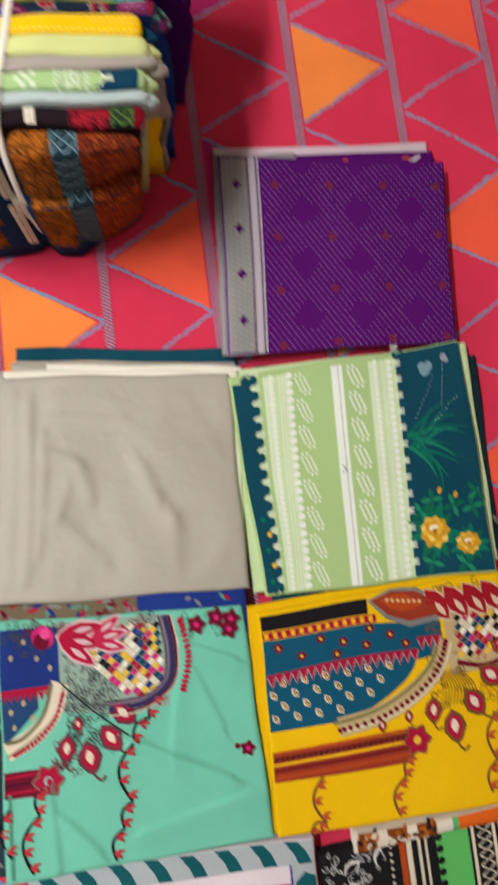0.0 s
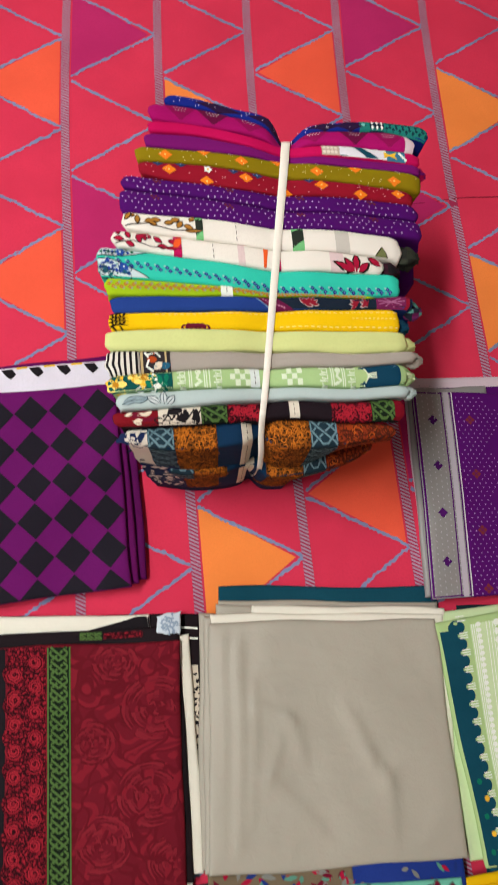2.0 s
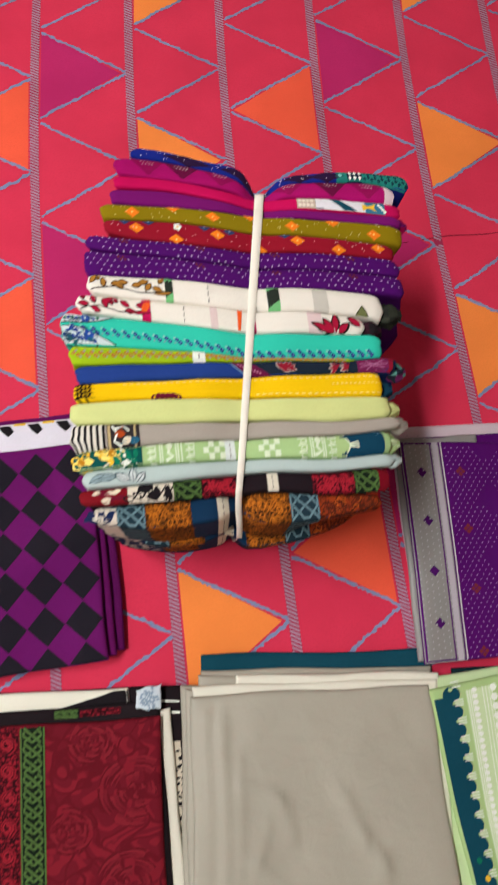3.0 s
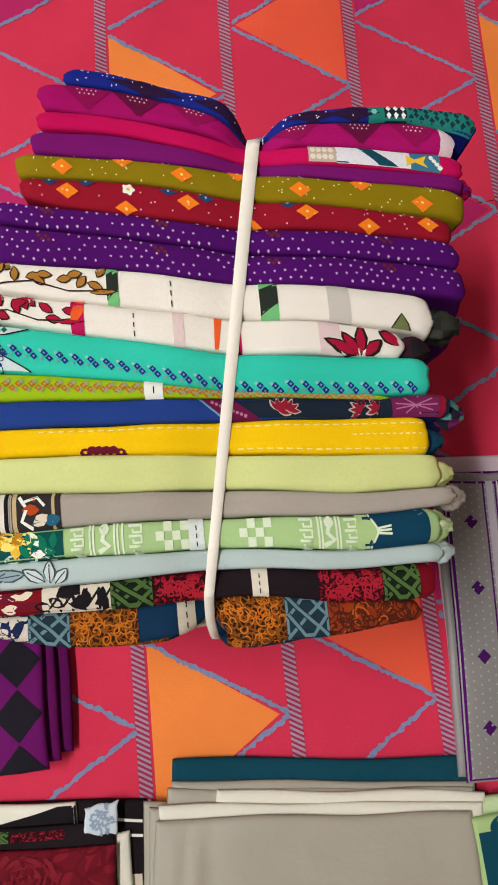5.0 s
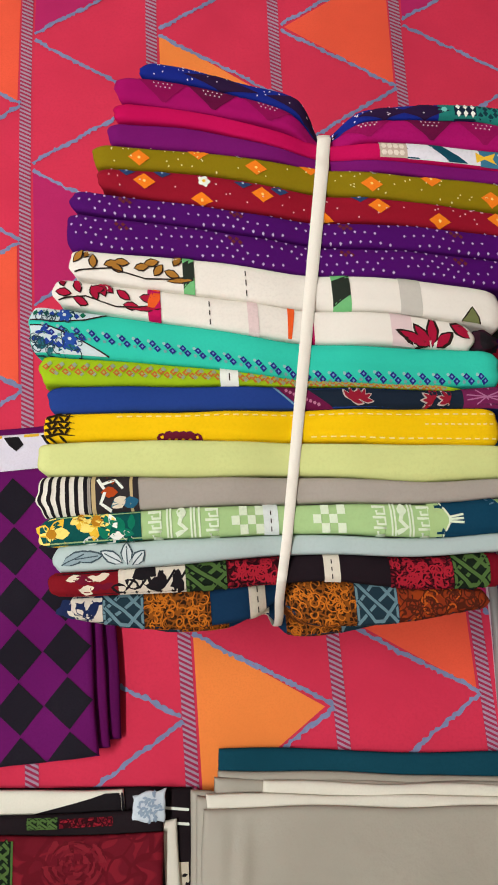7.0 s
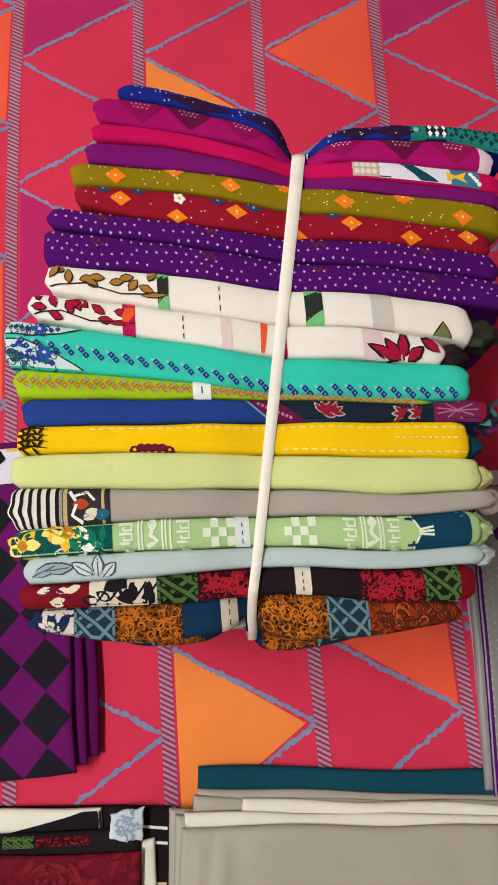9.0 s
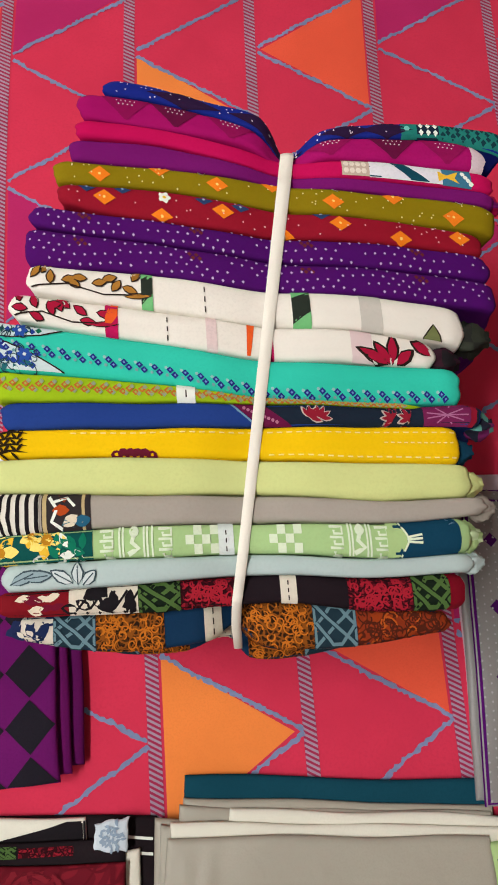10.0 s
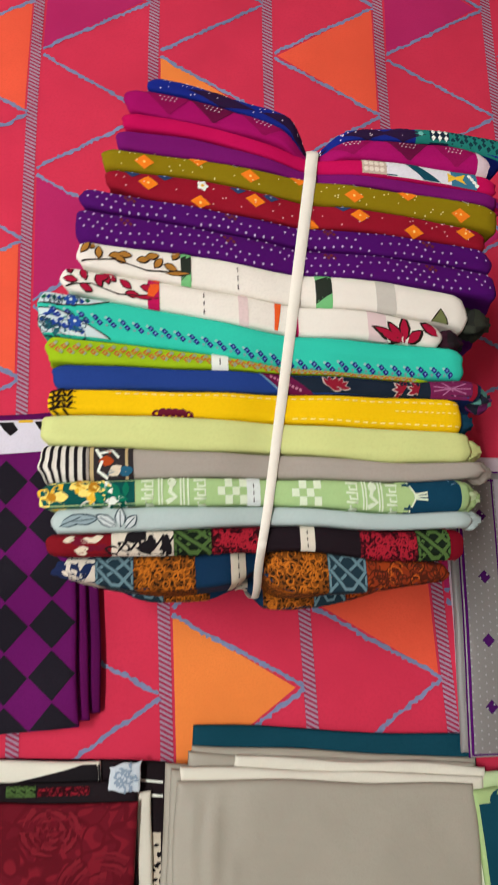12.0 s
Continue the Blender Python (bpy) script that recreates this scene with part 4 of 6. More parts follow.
def filigree(pr, a0, b0, a1, b1, n, ink, rnd, level=1):
    """Fine curled outlines that fill the ground between motifs."""
    for _ in range(n):
        a, b, r, t = rnd.uniform(a0, a1), rnd.uniform(b0, b1), rnd.uniform(0.003, 0.007), rnd.uniform(0, 6.3)
        pts = [(a + r * (1 - k / 11) * math.cos(t + k * 0.75), b + r * (1 - k / 11) * math.sin(t + k * 0.75)) for k in range(9)]
        pr.stroke(pts, 0.0011, ink, level)


def feathers(pr, a, b, turn, n, size, fill, rim, level=3):
    for k in range(n):
        t = turn + (k - (n - 1) / 2) * 0.42
        pr.petal(a, b, t, size * 1.1, size * 0.42, rim, level)
        pr.petal(a + 0.06 * size * math.cos(t), b + 0.06 * size * math.sin(t), t, size * 0.95, size * 0.30, fill, level + 1)
        pr.petal(a + 0.4 * size * math.cos(t), b + 0.4 * size * math.sin(t), t, size * 0.42, size * 0.12, rim, level + 2)


def mint_print():
    s = mint_slab
    pr, W, H = Print(s.place), s.W, s.H
    rnd = random.Random(11)
    A, B = (lambda u: u * W), (lambda v: v * H)
    ink = cloth(70, 74, 76)
    pr.area(A(0.01), A(0.24), B(0.72), B(0.965), NAVY_INK, 0)
    pr.area(A(0.01), A(0.15), lambda a: B(0.50) + a * 0.9, B(0.72), cloth(40, 74, 118), 0)
    pr.stroke([(A(0.01), B(0.715)), (A(0.25), B(0.725))], 0.006, CRIMSON_INK, 1)
    for k in range(10):
        pr.poly([(A(0.01 + 0.024 * k), B(0.71)), (A(0.034 + 0.024 * k), B(0.71)), (A(0.022 + 0.024 * k), B(0.675))], CRIMSON_INK, 1)
    for u, v in ((0.04, 0.63), (0.09, 0.66), (0.05, 0.57), (0.12, 0.60), (0.10, 0.9), (0.05, 0.84), (0.15, 0.83), (0.2, 0.79)):
        pr.petal(A(u), B(v), 1.2, 0.008, 0.005, SAND, 2)
    for off, w, m in ((0.0, 0.022, BONE), (0.011, 0.005, cloth(120, 116, 84)), (-0.006, 0.003, cloth(150, 140, 110))):
        pr.stroke(curve([(A(0.24) - off, B(0.74)), (A(0.20) - off, B(0.62)), (A(0.12) - off, B(0.54)), (A(0.02), B(0.49) + off)], 8), w, m, 1 if w > 0.01 else 2)
    line = curve([(A(0.235), B(0.70)), (A(0.195), B(0.60)), (A(0.12), B(0.525)), (A(0.04), B(0.485))], 6)
    for i, p in enumerate(line):
        pr.disc(p[0] + 0.004, p[1] - 0.002, 0.003, CRIMSON_INK, 3, n=6)
    # ground of fine curls round the paisley
    pr.area(A(0.24), A(0.66), lambda a: B(0.60) + max(0.0, A(0.42) - a) * 0.1, B(0.985), cloth(150, 176, 160), 0)
    filigree(pr, A(0.02), B(0.86), A(0.62), B(0.985), 90, ink, rnd, 2)
    filigree(pr, A(0.25), B(0.62), A(0.46), B(0.88), 90, ink, rnd, 1)
    filigree(pr, A(0.25), B(0.44), A(0.42), B(0.72), 110, ink, rnd, 1)
    filigree(pr, A(0.2), B(0.38), A(0.34), B(0.5), 30, MAROON_INK, rnd, 1)
    filigree(pr, A(0.1), B(0.93), A(0.6), B(0.995), 40, MAROON_INK, rnd, 2)
    lattice(pr, A(0.34), B(0.62), A(0.67), B(0.96), 0.0058, lambda a, b: (a / W - 0.66) ** 2 / 0.10 + (b / H - 0.98) ** 2 / 0.13 < 1.0 and a / W + b / H > 1.12 and a < A(0.655), rnd)
    pr.disc(A(0.18), B(0.925), 0.0145, ROSE_INK, 3, n=14)
    pr.disc(A(0.175), B(0.91), 0.011, MAROON_INK, 4, n=12)
    pr.disc(A(0.19), B(0.94), 0.007, cloth(232, 80, 150), 4, n=10)
    feathers(pr, A(0.23), B(0.93), -0.25, 3, 0.062, CRIMSON_INK, cloth(214, 176, 180))
    feathers(pr, A(0.36), B(0.90), 0.15, 3, 0.050, cloth(196, 40, 80), cloth(214, 186, 190))
    # curved border of stripes on the right
    for off, w, m in ((0.0, 0.007, cloth(52, 52, 92)), (0.0055, 0.003, MAROON_INK), (-0.006, 0.004, cloth(130, 110, 130)), (0.0085, 0.0015, BONE), (-0.009, 0.0018, BLACK_INK)):
        pr.stroke(curve([(A(0.675) + off, B(0.98)), (A(0.69) + off, B(0.83)), (A(0.665) + off * 0.8, B(0.70) - off * 0.5), (A(0.56), B(0.625) - off), (A(0.42), B(0.615) - off)], 9), w, m, 3)
    for k in range(16):
        t = k / 15
        p = curve([(A(0.73), B(0.95)), (A(0.745), B(0.80)), (A(0.71), B(0.66))], 8)[min(16, k)]
        pr.petal(p[0] - 0.003, p[1], 0.5 - t, 0.011, 0.006, CRIMSON_INK, 4)
    vine(pr, [(A(0.64), B(0.65)), (A(0.575), B(0.56)), (A(0.505), B(0.47)), (A(0.483), B(0.24)), (A(0.445), B(0.14)), (A(0.408), B(0.02))], 1, BLACK_INK, cloth(190, 60, 70))
    vine(pr, [(A(0.15), B(0.34)), (A(0.14), B(0.245)), (A(0.105), B(0.03))], 1, BLACK_INK, cloth(190, 60, 70))
    vine(pr, [(A(0.03), B(0.28)), (A(0.03), B(0.10))], 1, BLACK_INK, cloth(190, 60, 70))
    pr.area(A(0.01), A(0.16), B(0.315), B(0.415), MAROON_INK, 1)
    for v in (0.335, 0.365, 0.395):
        pr.stroke([(A(0.01), B(v)), (A(0.15), B(v + 0.005))], 0.003, CRIMSON_INK if v != 0.365 else cloth(70, 20, 40), 2)
    pr.flower(A(0.175), B(0.365), 0.0185, CRIMSON_INK, cloth(130, 200, 190), 2, 6, edge=cloth(120, 110, 100))
    for u, v, t, z in ((0.255, 0.535, -1.7, 0.036), (0.32, 0.50, -1.35, 0.044), (0.385, 0.555, -0.95, 0.042), (0.43, 0.64, -0.75, 0.042), (0.295, 0.60, -1.5, 0.020)):
        paisley(pr, A(u), B(v), t, z, CRIMSON_INK, cloth(110, 60, 70))
    for u, v in ((0.80, 0.93), (0.885, 0.955), (0.945, 0.945), (0.93, 0.90)):
        pr.flower(A(u), B(v), 0.013, MAROON_INK, ROSE_INK, 2, 5, edge=cloth(90, 120, 110))
    pr.flower(A(0.945), B(0.385), 0.011, MAROON_INK, ROSE_INK, 2, 5)
    pr.disc(A(0.905), B(0.40), 0.004, MAROON_INK, 2)
    filigree(pr, A(0.73), B(0.88), A(0.97), B(0.98), 16, cloth(70, 110, 100), rnd, 1)
    # dark stem
    pr.stroke(curve([(A(0.24), B(0.74)), (A(0.36), B(0.615)), (A(0.49), B(0.50))], 6), 0.0018, cloth(44, 60, 56), 6)
    pr.stroke([(A(0.03), B(0.02)), (A(0.03), B(0.34))], 0.004, cloth(86, 150, 128), 1)
    pr.done(mint_pile)
    # floral print on the layers below
    for slab, seed in ((mint_under, 3), (mint_dark, 4), (mint_brown, 5)):
        rnd2 = random.Random(seed)
        q = Print(slab.place)
        for _ in range(120):
            a, b = rnd2.uniform(0.005, slab.W - 0.005), rnd2.uniform(0.005, slab.H - 0.004)
            if b < slab.H - 0.04 and a > 0.03 and slab is not mint_brown:
                continue
            q.petal(a, b, rnd2.uniform(0, 6.3), rnd2.uniform(0.008, 0.02), 0.006, rnd2.choice((MAROON_INK, CRIMSON_INK, cloth(90, 150, 130), GREY_INK, NAVY_INK)), rnd2.randrange(3))
        q.done(slab.owner)


mint_print()


def yellow_print():
    s = yellow_slab
    pr, W, H = Print(s.place), s.W, s.H
    rnd = random.Random(23)
    A, B = (lambda u: u * W), (lambda v: v * H)
    ink, teal = cloth(120, 84, 40), cloth(20, 88, 116)
    pr.area(A(0.012), A(0.44), B(0.905), B(0.975), BLACK_INK, 0)
    pr.area(A(0.012), A(0.47), B(0.865), B(0.90), CRIMSON_INK, 0)
    for k in range(13):
        pr.area(A(0.02 + 0.035 * k), A(0.036 + 0.035 * k), B(0.87), B(0.895), YELLOW, 1)
    pr.area(A(0.012), A(0.73), lambda a: B(0.662) + 0.055 * max(0.0, a - A(0.5)), lambda a: B(0.862) - max(0.0, a - A(0.45)) * 0.12, teal, 0)
    for k in range(22):
        u = 0.02 + 0.032 * k
        v = 0.675 + 0.02 * math.sin(u * 4) + (0.05 if u > 0.6 else 0)
        pr.poly([(A(u), B(v + 0.03)), (A(u + 0.032), B(v + 0.03)), (A(u + 0.016), B(v - 0.022))], CRIMSON_INK, 2)
        pr.stroke([(A(u), B(v + 0.02)), (A(u + 0.016), B(v - 0.03)), (A(u + 0.032), B(v + 0.02))], 0.0012, cloth(214, 150, 150), 3)
    for u, v in ((0.07, 0.82), (0.16, 0.77), (0.24, 0.83), (0.33, 0.80), (0.42, 0.77), (0.52, 0.80), (0.58, 0.75), (0.44, 0.84), (0.3, 0.75)):
        pr.flower(A(u), B(v), 0.0075, MAROON_INK, GOLD, 1, 5)
    edge = lambda b: A(0.62) - 0.10 * ((B(0.70) - b) / B(0.25)) ** 2 * 1.0
    pr.strip(B(0.455), B(0.672), A(0.012), edge, teal, 0)
    for j in range(4):
        for i in range(7):
            u, v = 0.05 + 0.085 * i + (0.04 if j % 2 else 0), 0.49 + 0.052 * j
            if A(u) < edge(B(v)) - 0.012:
                pr.petal(A(u), B(v), 2.2, 0.014, 0.009, BONE, 1)
                pr.petal(A(u) - 0.001, B(v) + 0.002, 2.2, 0.009, 0.005, BLACK_INK, 2)
                pr.petal(A(u) - 0.002, B(v) + 0.003, 2.2, 0.005, 0.0026, GOLD, 3)
    # cream and red crescent border
    arc = [(A(0.74), B(0.74)), (A(0.69), B(0.62)), (A(0.58), B(0.52)), (A(0.44), B(0.455)), (A(0.28), B(0.43))]
    pr.stroke(curve(arc, 9), 0.025, SAND, 1)
    pr.stroke(curve([(p[0] - 0.007, p[1] + 0.006) for p in arc], 9), 0.005, cloth(140, 130, 80), 2)
    pr.stroke(curve([(p[0] + 0.008, p[1] - 0.006) for p in arc], 9), 0.003, BONE, 2)
    for p in curve(arc, 6):
        pr.petal(p[0] - 0.002, p[1], -0.9, 0.009, 0.006, MAROON_INK, 3)
    # red paisley and feathers at the far edge
    pr.petal(A(0.44), B(0.965), -0.28, 0.12, 0.052, GREY_INK, 2)
    pr.petal(A(0.455), B(0.963), -0.27, 0.105, 0.040, BRICK, 3)
    pr.petal(A(0.49), B(0.96), -0.25, 0.06, 0.024, RUST, 4)
    for k in range(7):
        pr.diamond(A(0.52 + 0.022 * k), B(0.955 - 0.005 * k), 0.003, 0.003, cloth(230, 190, 130), 5)
    red, rim = cloth(166, 28, 40), cloth(222, 196, 170)
    for k in range(4):
        a, b = A(0.675 + 0.078 * k), B(0.975)
        pr.petal(a, b, -0.95, 0.058, 0.032, rim, 2)
        pr.petal(a + 0.001, b - 0.001, -0.95, 0.054, 0.026, red, 3)
        pr.petal(a + 0.014, b - 0.020, -0.95, 0.024, 0.008, rim, 4)
    pr.area(A(0.745), A(0.985), B(0.58), B(0.885), SAND, 0)
    lattice(pr, A(0.80), B(0.66), A(0.98), B(0.84), 0.006, lambda a, b: True, rnd)
    filigree(pr, A(0.66), B(0.44), A(0.97), B(0.9), 110, ink, rnd, 1)
    filigree(pr, A(0.5), B(0.86), A(0.98), B(0.985), 40, ink, rnd, 2)
    pr.stroke(curve([(A(0.78), B(0.63)), (A(0.88), B(0.60)), (A(0.985), B(0.62))], 6), 0.006, MAROON_INK, 2)
    # striped band with a flower
    pr.area(A(0.012), A(0.55), B(0.235), lambda a: B(0.355) + a * 0.02, BRICK, 1)
    for v, w, m in ((0.255, 0.004, RUST), (0.285, 0.005, cloth(120, 32, 32)), (0.31, 0.0035, YELLOW), (0.335, 0.005, cloth(120, 40, 30)), (0.36, 0.003, RUST)):
        pr.stroke([(A(0.012), B(v)), (A(0.55), B(v + 0.015))], w, m, 2)
    for k in range(24):
        pr.petal(A(0.02 + 0.022 * k), B(0.322 + 0.012 * k / 24), 1.0, 0.007, 0.003, BLACK_INK, 3)
    pr.flower(A(0.585), B(0.325), 0.0185, CRIMSON_INK, GOLD, 2, 6, edge=cloth(130, 90, 60))
    for u, v, t, z in ((0.735, 0.435, -1.45, 0.046), (0.80, 0.51, -1.0, 0.044), (0.665, 0.50, -1.6, 0.036), (0.865, 0.60, -0.7, 0.044), (0.92, 0.70, -0.4, 0.042), (0.45, 0.44, -1.5, 0.018), (0.56, 0.46, -1.5, 0.018)):
        paisley(pr, A(u), B(v), t, z, CRIMSON_INK, ink)
    for k in range(12):
        pr.stroke(curve([(A(0.70 + 0.008 * k), B(0.60)), (A(0.71 + 0.012 * k), B(0.52)), (A(0.69 + 0.014 * k), B(0.45))], 4), 0.0012, ink, 1)
    vine(pr, [(A(0.20), B(0.235)), (A(0.195), B(0.04)), (A(0.13), B(0.01))], 1, ink, cloth(196, 84, 50))
    vine(pr, [(A(0.565), B(0.265)), (A(0.525), B(0.18)), (A(0.49), B(0.02))], 1, ink, cloth(196, 84, 50))
    vine(pr, [(A(0.985), B(0.49)), (A(0.935), B(0.40)), (A(0.90), B(0.19)), (A(0.87), B(0.06))], 1, ink, cloth(196, 84, 50))
    pr.done(yellow_pile)


yellow_print()


def knotwork(pr, a0, a1, b0, b1, ground, cord, level=1, along="b", turns=None, width=0.003):
    """A band of two interlaced cords between two border lines."""
    pr.area(a0, a1, b0, b1, ground, level)
    w, l = (a1 - a0, b1 - b0) if along == "b" else (b1 - b0, a1 - a0)
    n = turns or max(1, round(l / (w * 0.8)))

    def at(s, c):
        return (a0 + c * w, b0 + s * l) if along == "b" else (a0 + s * l, b0 + c * w)
    for k in range(n):
        for flip in (0, 1):
            z = lambda c: 1 - c if flip else c
            lines = [[at((k + 0.02) / n, z(0.16)), at((k + 0.5) / n, z(0.5)), at((k + 0.98) / n, z(0.84))],
                     [at((k + 0.02) / n, z(0.50)), at((k + 0.45) / n, z(0.15)), at((k + 0.62) / n, z(0.13)), at((k + 0.9) / n, z(0.30))]]
            for line in lines:
                pr.stroke(line, width * 1.7, ground, level + 1 + 2 * flip)
                pr.stroke(line, width, cord, level + 2 + 2 * flip)
    for c in (0.03, 0.97):
        pr.stroke([at(0, c), at(1, c)], width * 0.7, cord, level + 1)


ROSES = scrolls("red_roses", (104, 18, 32), (48, 12, 20), (150, 32, 46), 190.0, 0.16, 2.4)
KNOT_GREEN, KNOT_DARK = cloth(82, 112, 58), cloth(24, 36, 24)


def maroon_print():
    s = maroon_slab
    pr, W, H = Print(s.place), s.W, s.H
    pr.strip(0.002, H - 0.002, 0.002, 0.058, BLACK_INK, 0)
    pr.strip(0.002, H - 0.002, lambda b: 0.058 + 0.004 * math.sin(b * 160), 0.110, ROSES, 1)
    knotwork(pr, 0.112, 0.142, 0.003, H - 0.004, KNOT_DARK, KNOT_GREEN, 1, "b", 17, 0.0030)
    rnd = random.Random(77)
    for k in range(9):
        for j in (0, 1):
            a, b, turn = 0.070 + 0.026 * j, 0.015 + 0.031 * k + 0.014 * j, rnd.uniform(0, 6)
            for r, m in ((0.012, (150, 30, 44)), (0.008, (168, 40, 54))):
                pr.stroke([(a + r * (1 - i / 16) * math.cos(turn + i * 0.8), b + r * (1 - i / 16) * math.sin(turn + i * 0.8)) for i in range(13)], 0.0016, cloth(*m), 3)
    # large faint roses: nested petals, each with a lighter and a darker side
    for a0, b0, size in ((0.255, 0.215, 0.048), (0.245, 0.110, 0.046), (0.20, 0.275, 0.030), (0.18, 0.055, 0.040), (0.272, 0.030, 0.036), (0.17, 0.175, 0.030)):
        for ring in range(4):
            r, n = size * (1 - 0.25 * ring), 6 - ring
            for i in range(n):
                turn = 2 * math.pi * i / n + ring * 0.7 + rnd.uniform(-0.2, 0.2)
                for off, ink, wide in ((0.0, (100, 20, 32), 0.0040), (0.003, (134, 33, 46), 0.0075), (0.008, (124, 29, 42), 0.0060)):
                    arc = [(a0 + (r - off) * math.cos(turn + k * 0.12), b0 + (r - off) * 0.85 * math.sin(turn + k * 0.12)) for k in range(8)]
                    if all(0.148 < a < W - 0.004 and 0.004 < b < H - 0.004 for a, b in arc):
                        pr.stroke(arc, wide * rnd.uniform(0.6, 1.1), cloth(*ink), 1 + ring % 2, taper=True, rough=0.5)
    pr.done(maroon_pile)
    q = Print(maroon_black.place)
    S = maroon_black
    knotwork(q, S.W - 0.135, S.W - 0.105, S.H - 0.012, S.H - 0.003, KNOT_DARK, KNOT_GREEN, 1, "a", 3, 0.002)
    q.area(S.W - 0.103, S.W - 0.05, S.H - 0.012, S.H - 0.004, ROSES, 1)
    q.done(maroon_pile)
    q = Print(maroon_base.place)
    S = maroon_base
    q.strip(0.01, S.H - 0.07, S.W - 0.028, S.W - 0.001, cloth(214, 204, 184), 0)
    for k in range(46):
        b = 0.012 + k * 0.0052
        for a in (S.W - 0.024, S.W - 0.015, S.W - 0.007):
            q.petal(a + rnd.uniform(-0.002, 0.002), b, rnd.uniform(0, 6.3), 0.0065, 0.0035, BLACK_INK, 1)
    for b in (S.H - 0.018, S.H - 0.032):
        q.stroke([(S.W - 0.04, b), (S.W - 0.004, b - 0.002)], 0.0028, WHITE, 1)
    q.done(maroon_pile)
    q = Print(maroon_cream.place)
    S = maroon_cream
    pale = cloth(196, 210, 222)
    q.area(S.W - 0.27, S.W - 0.126, S.H - 0.040, S.H - 0.024, pale, 1)
    q.area(S.W - 0.130, S.W - 0.001, lambda a: S.H - 0.045, lambda a: S.H - 0.030 + 0.027 * min(1.0, (a - S.W + 0.130) / 0.11), BLACK_INK, 1)
    q.done(maroon_pile)
    # patterned pale corner that sticks out
    c = Slab((-0.211, -0.083), (-0.179, -0.086), (-0.176, -0.057), (-0.209, -0.060), 0.016, 0.0265, 57, round_edge=0.003)
    c.build(cloth(206, 218, 226), maroon_pile, n=8)
    q = Print(c.place)
    for _ in range(40):
        q.petal(rnd.uniform(0.004, c.W - 0.006), rnd.uniform(0.004, c.H - 0.004), rnd.uniform(0, 6), 0.006, 0.0025, cloth(150, 170, 190), 1)
    q.done(maroon_pile)


maroon_print()


def check_print():
    s = check_slab
    pr, W, H = Print(s.place), s.W, s.H
    for i in range(-1, 8):
        for j in range(-1, 8):
            a = W - 0.0255 - i * 0.0495
            b = 0.002 + j * 0.0530 - 0.001 * i
            pts = [(a - 0.0242, b), (a, b - 0.0255), (a + 0.0242, b), (a, b + 0.0255)]
            pts = [(min(max(x, 0.001), W - 0.001), min(max(y, 0.001), H - 0.001)) for x, y in pts]
            if len(set(pts)) == 4 and max(p[0] for p in pts) - min(p[0] for p in pts) > 0.012 and max(p[1] for p in pts) - min(p[1] for p in pts) > 0.012:
                patch = Print(s.place, 0.0035)
                patch.poly(pts, COAL, 1)
                patch.done(check_pile, "black_diamond")
    S = check_white
    q = Print(S.place)
    for k in range(7):
        a = S.W - 0.022 - k * 0.040
        q.poly([(a - 0.026, S.H - 0.004), (a - 0.010, S.H - 0.004), (a - 0.004, S.H - 0.013), (a - 0.012, S.H - 0.020), (a - 0.020, S.H - 0.013)], BLACK_INK, 1)
        q.area(a - 0.044, a - 0.028, S.H - 0.005, S.H - 0.002, GOLD, 1)
    q.done(check_pile)


check_print()


def lime_print():
    s = lime_slab
    pr, W, H = Print(s.place), s.W, s.H
    lace_orange, line = cloth(246, 140, 76), cloth(110, 140, 20)
    pr.area(0.002, W - 0.002, H - 0.014, H - 0.002, cloth(150, 190, 90), 0)
    pr.area(0.002, W - 0.002, H - 0.055, H - 0.014, cloth(206, 170, 90), 0)
    for j in range(7):
        for i in range(40):
            pr.disc(0.006 + i * 0.0072 + (0.0036 if j % 2 else 0), H - 0.051 + j * 0.0058, 0.0027, lace_orange if (i + j) % 3 else cloth(232, 104, 60), 1, n=6)
    for k in range(5):
        b = H - 0.085 - k * 0.045
        for i in range(34):
            pr.disc(0.008 + i * 0.0085, b, 0.0024, cloth(190, 150, 30), 1, n=5)
        pr.stroke([(0.003, b - 0.018), (W - 0.003, b - 0.018)], 0.0014, line, 1)
        pr.stroke([(0.003, b - 0.022), (W - 0.003, b - 0.022)], 0.0014, line, 1)
    pr.done(lime_pile)
    S = lime_white
    q = Print(S.place)
    q.area(0.05, S.W - 0.10, S.H - 0.012, S.H - 0.004, cloth(190, 220, 60), 0)
    q.done(lime_pile)
    # turned-up paper-white corner
    linked("turned_corner", [(-0.30, -0.396, 0.026), (-0.235, -0.386, 0.027), (-0.245, -0.366, 0.031), (-0.262, -0.378, 0.028), (-0.275, -0.372, 0.030), (-0.29, -0.384, 0.028),
                             (-0.30, -0.398, 0.024), (-0.235, -0.388, 0.025)],
           [(0, 1, 2, 3), (0, 3, 4, 5), (0, 6, 7, 1)], [WHITE], parent=lime_pile, smooth=False)


lime_print()


